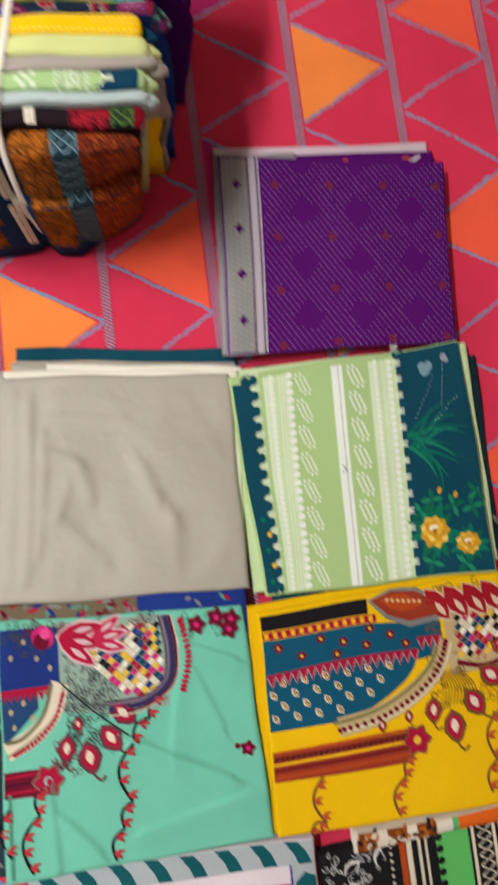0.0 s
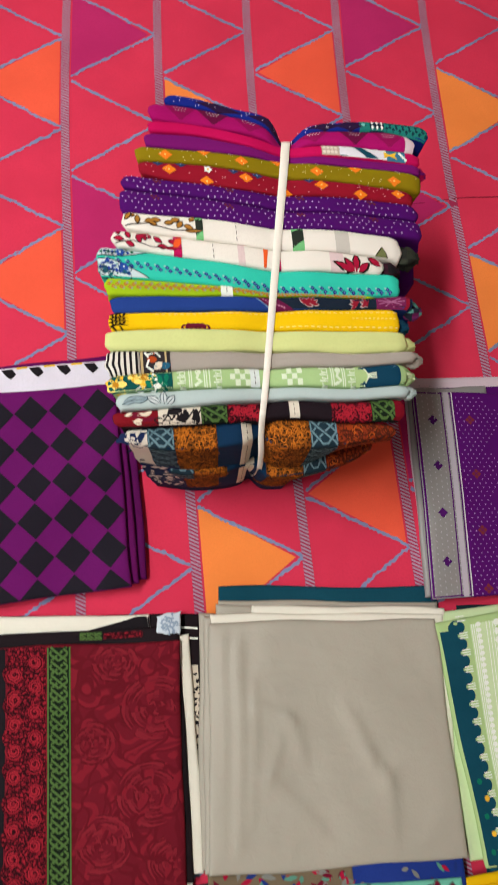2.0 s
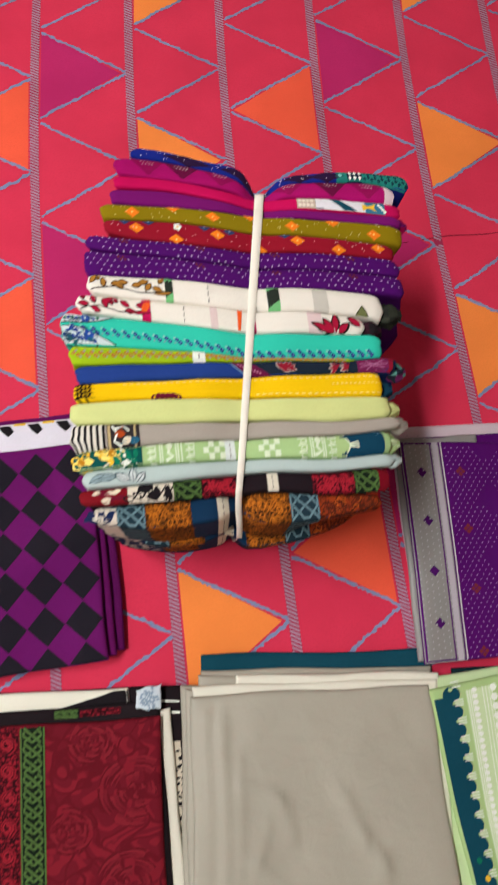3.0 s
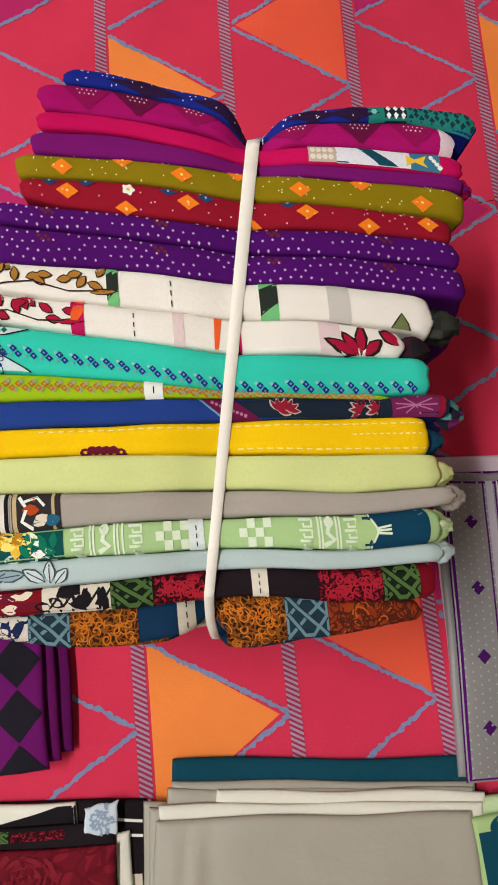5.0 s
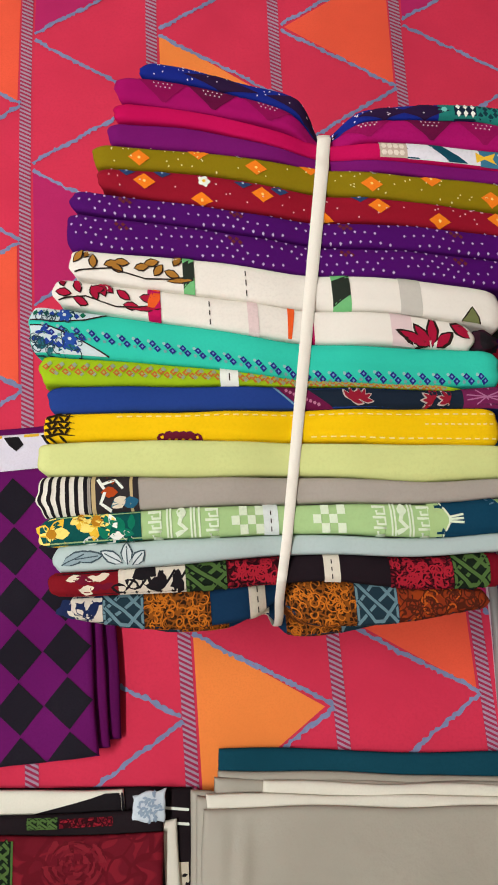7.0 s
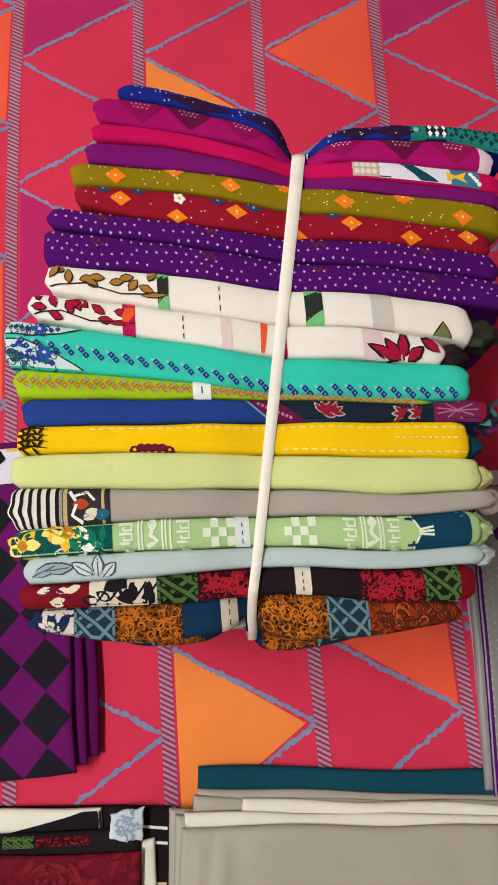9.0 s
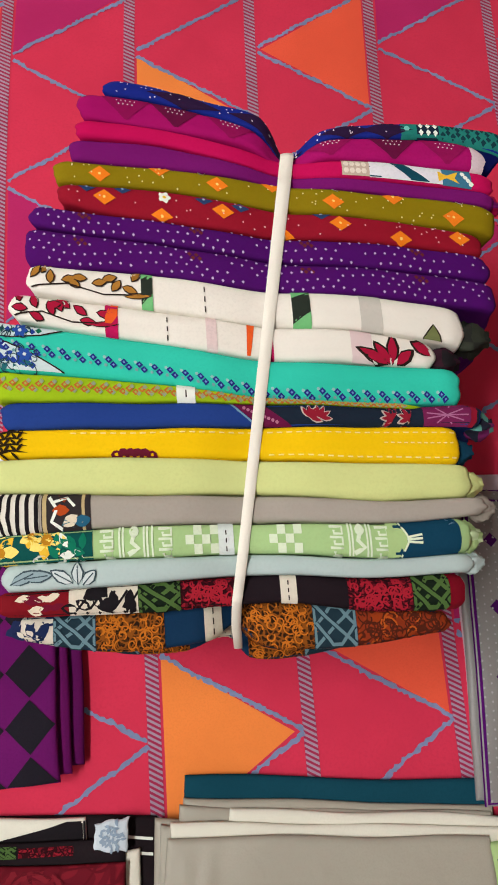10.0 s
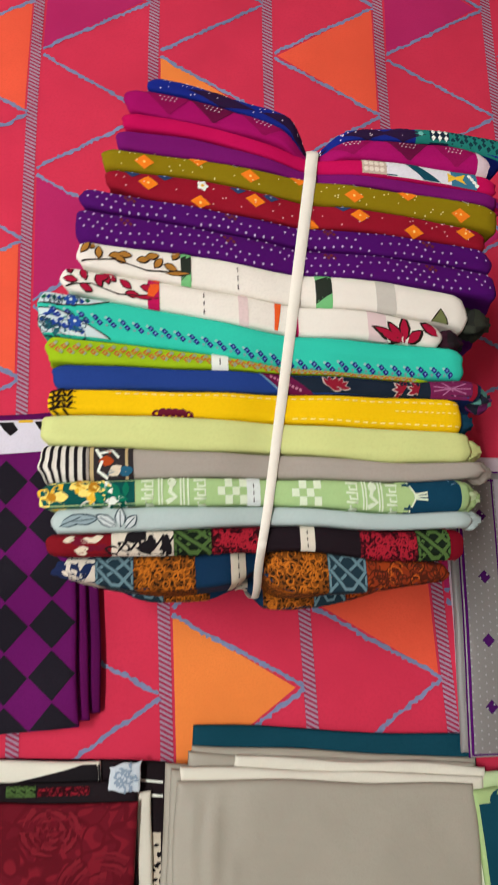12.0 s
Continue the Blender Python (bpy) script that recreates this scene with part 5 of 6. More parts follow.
def arrow_print():
    s = arrow_slab
    pr, W, H = Print(s.place), s.W, s.H
    grey, teal = cloth(176, 186, 190), cloth(22, 92, 100)
    pr.area(0.002, W - 0.002, H - 0.030, H - 0.002, grey, 0)
    pr.strip(0.002, H - 0.030, W - 0.030, W - 0.002, grey, 0)
    for k in range(8):
        a = 0.008 + k * 0.0435
        pr.poly([(a, H - 0.002), (a + 0.018, H - 0.003), (a + 0.027, H - 0.013), (a + 0.034, H - 0.029), (a + 0.017, H - 0.029), (a + 0.012, H - 0.016)], teal, 1)
    for k in range(6):
        b = H - 0.045 - k * 0.0435
        pr.poly([(W - 0.003, b), (W - 0.003, b - 0.018), (W - 0.015, b - 0.012), (W - 0.028, b - 0.022), (W - 0.028, b - 0.006), (W - 0.015, b + 0.006)], teal, 1)
    pr.area(0.01, W - 0.034, H - 0.060, H - 0.052, CRIMSON_INK, 0)
    pr.area(W - 0.034, W - 0.031, 0.01, H - 0.03, cloth(40, 70, 150), 1, n=1)
    pr.done(arrow_pile)


arrow_print()


def black_print():
    s = black_slab
    pr, W, H = Print(s.place), s.W, s.H
    rnd = random.Random(31)
    filigree(pr, 0.006, H - 0.08, 0.085, H - 0.004, 60, cloth(200, 200, 200), rnd, 1)
    for a, b, t in ((0.03, H - 0.03, 0.5), (0.055, H - 0.06, 2.4), (0.075, H - 0.03, 1.4), (0.02, H - 0.07, 0)):
        pr.petal(a, b, t, 0.026, 0.014, cloth(220, 218, 214), 1)
        pr.petal(a + 0.002, b, t, 0.020, 0.010, BLACK_INK, 2)
    for k in range(12):
        pr.disc(0.094, H - 0.008 - k * 0.009, 0.0022, BONE, 1, n=6)
    top, low = H - 0.002, H - 0.15
    for a, w, m in ((0.110, 0.008, RUST), (0.119, 0.007, BONE), (0.133, 0.004, BONE), (0.142, 0.003, BONE), (0.178, 0.044, cloth(96, 190, 100)), (0.206, 0.004, BONE), (0.235, 0.004, BONE), (0.252, 0.02, BONE)):
        pr.strip(low, top, a - w / 2, a + w / 2, m, 1)
    for k in range(10):
        pr.disc(0.160, H - 0.010 - k * 0.014, 0.0048, BLACK_INK, 2, n=9)
        z = H - 0.008 - k * 0.012
        pr.stroke([(0.212, z), (0.222, z - 0.006), (0.212, z - 0.012)], 0.0018, BONE, 1)
        pr.stroke([(0.231, z), (0.223, z - 0.006), (0.231, z - 0.012)], 0.0018, BONE, 1)
    pr.done(black_pile)
    # rolled brown and white edge with an orange end
    roll = Slab((0.262, -0.752), (0.525, -0.742), (0.528, -0.722), (0.262, -0.731), 0.006, 0.041, 93, round_edge=0.009)
    roll.build(cloth(226, 216, 200), black_pile, n=20)
    q = Print(roll.place, 0.004)
    for a in (0.004, 0.045, 0.085):
        q.area(a, a + 0.026, 0.001, roll.H - 0.001, cloth(126, 66, 24), 0)
        for _ in range(14):
            q.petal(a + rnd.uniform(0, 0.026), rnd.uniform(0.003, 0.017), rnd.uniform(0, 6), 0.010, 0.005, rnd.choice((BLACK_INK, cloth(176, 96, 30), BONE)), 1)
    q.area(0.133, 0.141, 0.001, roll.H - 0.001, cloth(90, 180, 110), 0)
    q.area(0.141, roll.W - 0.001, 0.001, roll.H - 0.001, cloth(226, 104, 30), 0)
    q.done(black_pile)


black_print()
for slab, seed, inks in ((yellow_under, 8, (GOLD, BRICK, GREY_INK, TEAL)), (violet_under, 9, (VIOLET, RUST, BONE, cloth(214, 196, 206))), (green_under, 10, (TEAL, GOLD, GREY_INK, BLACK_INK))):
    rnd = random.Random(seed)
    q = Print(slab.place)
    for _ in range(110):
        a, b = rnd.uniform(0.004, slab.W - 0.004), rnd.uniform(0.004, slab.H - 0.003)
        if b > slab.H - 0.03 or a > slab.W - 0.03:
            q.petal(a, b, rnd.uniform(0, 6.3), rnd.uniform(0.008, 0.022), 0.006, rnd.choice(inks), rnd.randrange(3))
    q.done(slab.owner)

# ---- prints on the suits of the bundle ----
class Strip:
    """Draws on one standing cloth by fractions: u along it from its left end, q across from -1 (near) to 1 (far)."""

    def __init__(self, key):
        self.f = SHAPES[key]
        self.key = key
        self.pr = Print(self.f.place, 0.0036)

    def at(self, u, q):
        a = u * self.f.L
        h = self.f.half(a)
        return a, q * h * 0.97 if q > -1.01 else -h - (-1 - q) * 0.01

    def patch(self, u0, u1, mat, q0=-1.0, q1=1.0, level=0):
        L = self.f.L
        self.pr.area(u0 * L, u1 * L, lambda a: self.at(a / L, q0)[1], lambda a: self.at(a / L, q1)[1], mat, level)

    def line(self, pts, width, mat, level=1, **more):
        self.pr.stroke([self.at(u, q) for u, q in pts], width, mat, level, **more)

    def shape(self, pts, mat, level=1):
        self.pr.poly([self.at(u, q) for u, q in pts], mat, level)

    def diamond(self, u, q, w, h, mat, level=1):
        a, b = self.at(u, q)
        lim = self.f.half(a) * 0.96
        pts = [(a - w, b), (a, b - h), (a + w, b), (a, b + h)]
        self.pr.poly([(x, max(-lim, min(lim, y))) for x, y in pts], mat, level)

    def petal(self, u, q, turn, length, width, mat, level=1):
        a, b = self.at(u, q)
        self.pr.petal(a, b, turn, length, width, mat, level)

    def dot(self, u, q, r, mat, level=1, n=6):
        a, b = self.at(u, q)
        self.pr.disc(a, b, r, mat, level, n=n)

    def knots(self, u0, u1, ground, cord, turns, level=1, width=0.0026, low=-1.0):
        self.patch(u0, u1, ground, low, 1.0, level)
        rows = max(0, int((-1 - low) / 2.2))
        for j in range(rows):
            for k in range(turns):
                s, w, q = u0 + k * (u1 - u0) / turns, (u1 - u0) / turns, -1.2 - 2.2 * j
                self.line([(s, q - 2.1), (s + w, q)], width, cord, level + 1)
                self.line([(s, q), (s + w, q - 2.1)], width, cord, level + 2)
                self.line([(s + w * 0.1, q - 1.0), (s + w * 0.5, q - 0.1), (s + w * 0.9, q - 1.0)], width * 0.8, cord, level + 1)
        du = (u1 - u0) / turns
        for k in range(turns):
            s = u0 + k * du
            cords = ([(s + du * 0.04, -0.9), (s + du * 0.5, 0.0), (s + du * 0.96, 0.9)], [(s + du * 0.04, 0.9), (s + du * 0.5, 0.0), (s + du * 0.96, -0.9)],
                     [(s + du * 0.06, 0.0), (s + du * 0.42, 0.82), (s + du * 0.62, 0.82), (s + du * 0.94, 0.1)],
                     [(s + du * 0.06, 0.1), (s + du * 0.42, -0.82), (s + du * 0.62, -0.82), (s + du * 0.94, 0.0)])
            for i, cord_line in enumerate(cords):
                self.line(cord_line, width * 1.8, ground, level + 1 + 2 * (i % 2))
                self.line(cord_line, width, cord, level + 2 + 2 * (i % 2))
        for u in (u0 + 0.004, u1 - 0.004):
            self.line([(u, -0.97), (u, 0.97)], width * 0.8, cord, level + 1)

    def curls(self, u0, u1, q0, q1, n, mat, rnd, size=0.005, width=0.0012, level=1):
        """Small curled strokes spread over a patch."""
        for _ in range(n):
            a, b = self.at(rnd.uniform(u0 + 0.008, u1 - 0.008), rnd.uniform(q0, q1))
            r, t, w = rnd.uniform(0.6, 1.25) * size, rnd.uniform(0, 6.3), rnd.choice((-0.62, -0.4, 0.4, 0.62))
            h = self.f.half(a) * 0.96 if q0 >= -1 else 9.0
            pts = [(a + r * (1 - k / 10) * math.cos(t + k * w), max(-h, min(self.f.half(a) * 0.96, b + r * (1 - k / 10) * math.sin(t + k * w)))) for k in range(9)]
            self.pr.stroke(pts, width, mat, level)

    def dashes(self, u, mat, level=2, n=3, width=0.0008):
        for k in range(n):
            q = -0.8 + 1.6 * k / n
            self.line([(u, q), (u, q + 0.9 / n)], width, mat, level)

    def done(self):
        self.pr.done(SUITS[self.key])


AMBER = cloth(248, 132, 30)


def bundle_prints():
    rnd = random.Random(41)
    dotc = cloth(226, 214, 224)
    s = Strip("blue")
    for u in (0.20, 0.40):
        s.diamond(u, -0.1, 0.030, 0.010, cloth(44, 22, 60), 0)
    for u in (0.60, 0.70):
        s.diamond(u, 0.0, 0.022, 0.009, cloth(44, 22, 60), 0)
    for k in range(46):
        s.dot(rnd.uniform(0.02, 0.72), rnd.uniform(-0.8, 0.8), 0.0007, dotc, 1, 4)
    s.patch(0.735, 0.995, cloth(34, 128, 118))
    s.patch(0.775, 0.83, cloth(24, 40, 60), level=1)
    for k in range(26):
        s.diamond(0.84 + (k % 13) * 0.0125, -0.55 + 0.9 * (k // 13) + (0.35 if k % 2 else 0), 0.0022, 0.0026, cloth(20, 60, 70), 1)
    for k in range(6):
        s.diamond(0.785 + (k % 3) * 0.018, -0.45 + 0.9 * (k // 3), 0.0020, 0.0024, WHITE, 2)
    s.dot(0.75, 0.1, 0.0025, cloth(120, 200, 190), 1)
    s.done()
    s = Strip("magenta")
    for k, u in enumerate((0.118, 0.239, 0.373, 0.618, 0.773, 0.904)):
        s.shape([(u - 0.064, 0.95), (u - 0.005, -0.72), (u + 0.005, -0.72), (u + 0.064, 0.95)], cloth(104, 12, 62) if k in (1, 4) else cloth(146, 12, 84), 0)
        for i in range(9):
            s.dot(u - 0.022 + 0.011 * (i % 5) + 0.005 * (i // 5), 0.62 - 0.26 * (i // 5), 0.0007, dotc, 1, 4)
    s.patch(0.965, 1.0, cloth(226, 206, 214), level=1)
    s.done()
    s = Strip("pink")
    s.patch(0.635, 0.70, cloth(196, 176, 160), -0.75, 0.95, 1)
    for k in range(8):
        s.dot(0.645 + 0.014 * (k % 4), -0.3 + 0.7 * (k // 4), 0.0022, cloth(226, 214, 200), 2)
    s.patch(0.70, 0.875, cloth(226, 224, 232), -0.8, 0.9, 1)
    s.shape([(0.75, 0.85), (0.785, 0.85), (0.845, -0.75), (0.80, -0.75)], TEAL, 2)
    s.shape([(0.70, 0.3), (0.70, -0.75), (0.73, -0.75)], TEAL, 2)
    s.patch(0.875, 0.945, cloth(60, 120, 150), -0.85, 0.8, 1)
    s.shape([(0.865, 0.5), (0.885, 0.1), (0.915, 0.6), (0.905, -0.1), (0.915, -0.6), (0.885, -0.2), (0.865, -0.6)], GOLD, 2)
    for k in range(4):
        s.dot(0.925 + 0.006 * k, 0.4 - 0.3 * k, 0.002, WHITE, 2)
    s.done()
    s = Strip("olive")
    pale = cloth(232, 222, 150)
    for u, q in ((0.107, -0.1), (0.241, 0.75), (0.37, 0.05), (0.495, 0.8), (0.631, -0.15), (0.768, 0.7), (0.90, -0.35)):
        s.diamond(u, q, 0.0085, 0.0065, AMBER, 1)
        s.dot(u, q, 0.0012, cloth(255, 214, 120), 2)
    for k in range(60):
        s.dot(rnd.uniform(0.02, 0.98), rnd.uniform(-0.85, 0.85), 0.0007, pale, 1, 5)
    for u in (0.335, 0.64, 0.92):
        s.dot(u, 0.9, 0.003, WHITE, 1)
    s.done()
    s = Strip("red")
    for u, q in ((0.115, 0.05), (0.247, -0.75), (0.389, 0.1), (0.53, -0.9), (0.662, 0.2), (0.80, -0.55), (0.94, 0.2)):
        s.diamond(u, q, 0.0085, 0.0065, AMBER, 1)
        s.dot(u, q, 0.0012, cloth(255, 214, 120), 2)
    for u, q in ((0.074, 0.75), (0.157, 0.75), (0.345, 0.65), (0.43, 0.6), (0.62, 0.85)):
        s.diamond(u, q, 0.007, 0.0045, cloth(48, 72, 118), 1)
        s.dot(u, q, 0.001, cloth(150, 180, 200), 2)
    for t in range(5):
        s.petal(0.254, 0.45, t * 1.257, 0.0052, 0.0044, WHITE, 1)
    s.dot(0.254, 0.45, 0.0015, GOLD, 2)
    for k in range(46):
        s.dot(rnd.uniform(0.02, 0.98), rnd.uniform(-0.85, 0.85), 0.0007, cloth(236, 190, 190), 1, 5)
    s.done()
    for key in ("dots_far", "dots_near"):
        s = Strip(key)
        rows = 3 if key == "dots_far" else 4
        for i in range(46):
            for j in range(rows):
                if (i + 2 * j) % 11 in (0, 1):
                    continue
                u, q = 0.012 + i * 0.0213 + (0.0106 if j % 2 else 0), -0.72 + j * 1.44 / (rows - 1) + 0.10 * math.sin(i * 0.9 + j)
                s.diamond(min(u, 0.985), max(-0.85, min(0.85, q)), 0.0011, 0.0011, cloth(196, 168, 210), 1)
        for u in (0.12, 0.36, 0.60, 0.84):
            for k in range(4):
                s.diamond(u + (k - 1.5) * 0.007, 0.55 - 0.2 * (k % 2), 0.0018, 0.0018, cloth(110, 40, 50), 1)
        s.done()
    tan, ink = cloth(176, 122, 50), cloth(46, 34, 30)

    def spray(s, u_end, fill):
        """A stem with outlined leaves."""
        s.line([(0.01, -0.6), (u_end * 0.35, -0.15), (u_end * 0.65, -0.55), (u_end, -0.35)], 0.0011, ink, 2)
        for k in range(11):
            u, q = u_end * (0.04 + 0.085 * k), 0.65 * math.sin(k * 2.1)
            t = rnd.uniform(-0.6, 2.6)
            s.petal(u, q * 0.6, t, 0.0125, 0.0075, ink, 1)
            a = s.at(u, q * 0.6)
            s.pr.petal(a[0] + 0.001 * math.cos(t), a[1] + 0.001 * math.sin(t), t, 0.0105, 0.0052, fill, 2)
        s.petal(u_end * 0.82, -0.55, 0.15, 0.022, 0.005, ink, 1)
        s.petal(u_end * 0.83, -0.55, 0.15, 0.019, 0.0032, fill, 2)
    s = Strip("white_far")
    spray(s, 0.27, tan)
    for u in (0.265, 0.61):
        w = 0.022 if u < 0.5 else 0.038
        s.patch(u - 0.004, u + w, cloth(120, 196, 128), level=1)
        s.shape([(u - 0.004, 0.55), (u + w, 0.95), (u + w, -0.2), (u - 0.004, -0.85)], cloth(44, 52, 44), 2)
    s.dashes(0.405, ink)
    s.patch(0.76, 0.81, cloth(206, 202, 192), level=0)
    s.shape([(0.90, -0.95), (0.925, -0.2), (0.945, -0.95)], cloth(120, 128, 80), 1)
    s.line([(0.90, -0.95), (0.925, -0.2), (0.945, -0.95)], 0.001, ink, 2)
    s.done()
    s = Strip("white_near")
    spray(s, 0.23, CRIMSON_INK)
    s.patch(0.225, 0.255, cloth(196, 20, 90), level=1)
    s.shape([(0.225, 0.1), (0.238, 0.95), (0.255, 0.95), (0.255, 0.3), (0.240, -0.3), (0.225, -0.3)], cloth(240, 96, 40), 2)
    s.dashes(0.37, ink)
    s.patch(0.46, 0.485, cloth(228, 206, 204), level=0)
    s.patch(0.80, 0.85, cloth(232, 208, 208), level=0)
    s.shape([(0.557, 0.9), (0.575, 0.9), (0.562, -0.9), (0.553, -0.9)], cloth(240, 96, 40), 1)
    s.patch(0.608, 0.618, cloth(196, 20, 90), level=1)
    for u, q, t, l in ((0.885, -0.95, 2.75, 0.026), (0.890, -0.95, 2.2, 0.020), (0.895, -0.95, 1.5, 0.024), (0.905, -0.95, 0.75, 0.018), (0.985, -0.2, 2.5, 0.017), (0.985, 0.3, 2.9, 0.014)):
        s.petal(u, q, t, l, 0.010, ink, 1)
        s.petal(u - 0.001, q * 0.95, t, l * 0.85, 0.0068, CRIMSON_INK, 2)
    s.done()
    s = Strip("turquoise")
    pale, cobalt = cloth(206, 224, 226), cloth(40, 70, 160)
    s.shape([(0.003, 0.95), (0.16, 0.95), (0.12, 0.62), (0.06, 0.42), (0.003, 0.45)], pale, 0)
    s.shape([(0.003, 0.2), (0.05, 0.15), (0.10, -0.2), (0.165, -0.9), (0.003, -0.9)], pale, 0)
    for edge in ([(0.165, 0.93), (0.12, 0.6), (0.06, 0.4), (0.005, 0.43)], [(0.005, 0.22), (0.05, 0.17), (0.10, -0.18), (0.168, -0.9)]):
        s.line(edge, 0.0011, ink, 1)
    for k in range(9):
        u, q = 0.012 + 0.013 * k, (0.72 if k < 8 else 0.8)
        s.diamond(u, q, 0.0024, 0.0024, cobalt if k % 2 else LEAF, 1)
        if k < 8:
            s.diamond(u, -0.35 - 0.05 * k, 0.0028, 0.0028, cobalt, 1)
            s.petal(u, -0.68, k * 1.3, 0.008, 0.004, cloth(40, 110, 120), 1)
            s.petal(u, -0.1 - 0.02 * k, k * 0.9, 0.007, 0.003, cobalt, 1)
    s.curls(0.004, 0.12, 0.52, 0.9, 14, cloth(40, 70, 84), rnd, 0.005, 0.0007, 2)
    s.curls(0.004, 0.12, -0.85, 0.0, 24, cloth(40, 70, 84), rnd, 0.006, 0.0007, 2)
    for u, q in ((0.088, -0.28), (0.078, 0.72)):
        for t in range(6):
            s.petal(u, q, t * 1.05, 0.0058, 0.0040, cloth(44, 84, 170), 3)
        s.dot(u, q, 0.0014, pale, 4)
    for k in range(30):
        u = 0.04 + 0.0315 * k
        q = 0.12 - 0.85 * min(1.0, u / 0.62) + (0.1 if u > 0.7 else 0)
        s.diamond(u, q + 0.10, 0.0027, 0.0027, cloth(40, 48, 134), 1)
        s.diamond(u + 0.0095, q - 0.12, 0.0027, 0.0027, cloth(40, 48, 134), 1)
        s.diamond(u, q + 0.10, 0.0010, 0.0010, cloth(110, 150, 200), 2)
        s.diamond(u + 0.010, q - 0.12, 0.0010, 0.0010, cloth(110, 150, 200), 2)
        s.dot(u - 0.008, q + 0.20, 0.0013, cloth(150, 200, 196), 1)
        s.dot(u - 0.006, q - 0.16, 0.0013, cloth(120, 170, 170), 1)
    s.done()
    s = Strip("lime")
    for k in range(64):
        u = 0.02 + 0.0148 * k
        s.diamond(u, 0.22 - 0.30 * (k % 2), 0.0029, 0.0026, cloth(196, 112, 44), 1)
        s.diamond(u, 0.22 - 0.30 * (k % 2), 0.0011, 0.0010, cloth(160, 176, 80), 2)
        s.diamond(u + 0.0065, 0.42 - 0.62 * (k % 2), 0.0020, 0.0020, cloth(150, 164, 132), 1)
    s.patch(0.425, 0.468, WHITE, level=3)
    s.line([(0.447, -0.5), (0.447, 0.4)], 0.0009, ink, 4)
    s.done()
    s = Strip("navy_blue")
    night = cloth(28, 40, 56)
    s.patch(0.52, 0.995, night)
    s.shape([(0.475, 0.97), (0.54, 0.97), (0.60, -0.97), (0.53, -0.97)], cloth(110, 24, 70), 1)
    s.line([(0.47, 0.95), (0.525, -0.95)], 0.0014, SKY_INK, 2)
    for k in range(9):
        s.dot(0.50 + 0.0085 * k, 0.6 - 0.15 * k, 0.0013, cloth(190, 120, 150), 2)
    for u in (0.635, 0.655, 0.81, 0.845):
        for t in range(5):
            s.petal(u, -0.3, 0.3 + t * 0.6 + u * 9, 0.010, 0.0042, cloth(190, 176, 168), 1)
            s.petal(u + 0.001, -0.28, 0.3 + t * 0.6 + u * 9, 0.0086, 0.003, cloth(150, 30, 50), 2)
    s.patch(0.875, 0.975, cloth(120, 34, 84), level=1)
    for k in range(9):
        s.line([(0.925, 0.0), (0.925 + 0.045 * math.cos(k * 0.7), 0.85 * math.sin(k * 0.7))], 0.0009, cloth(176, 110, 150), 2)
    s.patch(0.975, 0.988, cloth(150, 24, 50), level=2)
    s.done()
    s = Strip("yellow")
    thread, black = cloth(250, 226, 140), cloth(46, 34, 10)
    for k in range(40):
        s.line([(0.16 + 0.021 * k, 0.62), (0.172 + 0.021 * k, 0.62)], 0.0009, thread, 1)
        if k > 19:
            s.line([(0.16 + 0.021 * k, -0.72), (0.172 + 0.021 * k, -0.72)], 0.0009, thread, 1)
    for k in range(11):
        s.line([(0.83 + 0.0145 * k, 0.05), (0.838 + 0.0145 * k, 0.05)], 0.0009, thread, 1)
    for j, q in enumerate((0.7, 0.25, -0.2, -0.65)):
        s.line([(0.003, q), (0.035, q + 0.12), (0.07, q - 0.02)], 0.0022, black, 1, taper=True)
        for k in range(4):
            s.petal(0.008 + 0.013 * k, q + 0.05, 0.9 if k % 2 else -0.8, 0.007, 0.0022, black, 2)
    for k in range(6):
        s.dot(0.255 + 0.015 * k, -1.0 + (0.14 if 0 < k < 5 else 0), 0.0042, cloth(110, 26, 50), 1, 9)
    s.done()
    s = Strip("taupe")
    s.patch(0.002, 0.105, cloth(226, 222, 210))
    for k in range(6):
        s.patch(0.006 + 0.018 * k, 0.014 + 0.018 * k, BLACK_INK, level=1)
    s.patch(0.110, 0.205, cloth(54, 48, 50))
    s.patch(0.112, 0.120, SAND, level=1)
    s.patch(0.188, 0.194, SAND, level=1)
    s.line([(0.125, 0.8), (0.140, 0.2), (0.130, -0.5), (0.150, -0.9)], 0.0022, WHITE, 2)
    s.line([(0.13, 0.5), (0.16, 0.75), (0.175, 0.3)], 0.0018, WHITE, 2)
    for u, q, m in ((0.155, 0.5, RUST), (0.165, 0.1, RUST), (0.155, -0.4, cloth(60, 130, 150)), (0.172, -0.6, cloth(40, 100, 130)), (0.18, -0.2, BONE)):
        s.petal(u, q, rnd.uniform(0, 6), 0.012, 0.008, m, 2)
    s.done()
    s = Strip("green")
    s.patch(0.002, 0.21, cloth(12, 84, 80))
    for u, q, r in ((0.026, -0.2, 0.012), (0.118, 0.45, 0.013), (0.085, 0.75, 0.008)):
        for t in range(7):
            s.petal(u, q, t * 0.9, r, r * 0.7, GOLD if t % 2 else cloth(250, 226, 120), 1)
        s.dot(u, q, r * 0.3, cloth(190, 130, 30), 2)
    for k in range(14):
        s.petal(rnd.uniform(0.07, 0.19), rnd.uniform(-0.85, -0.1), rnd.uniform(0, 6.3), 0.011, 0.0055, FOREST if k % 3 else WHITE, 2)
    white = cloth(222, 236, 208)

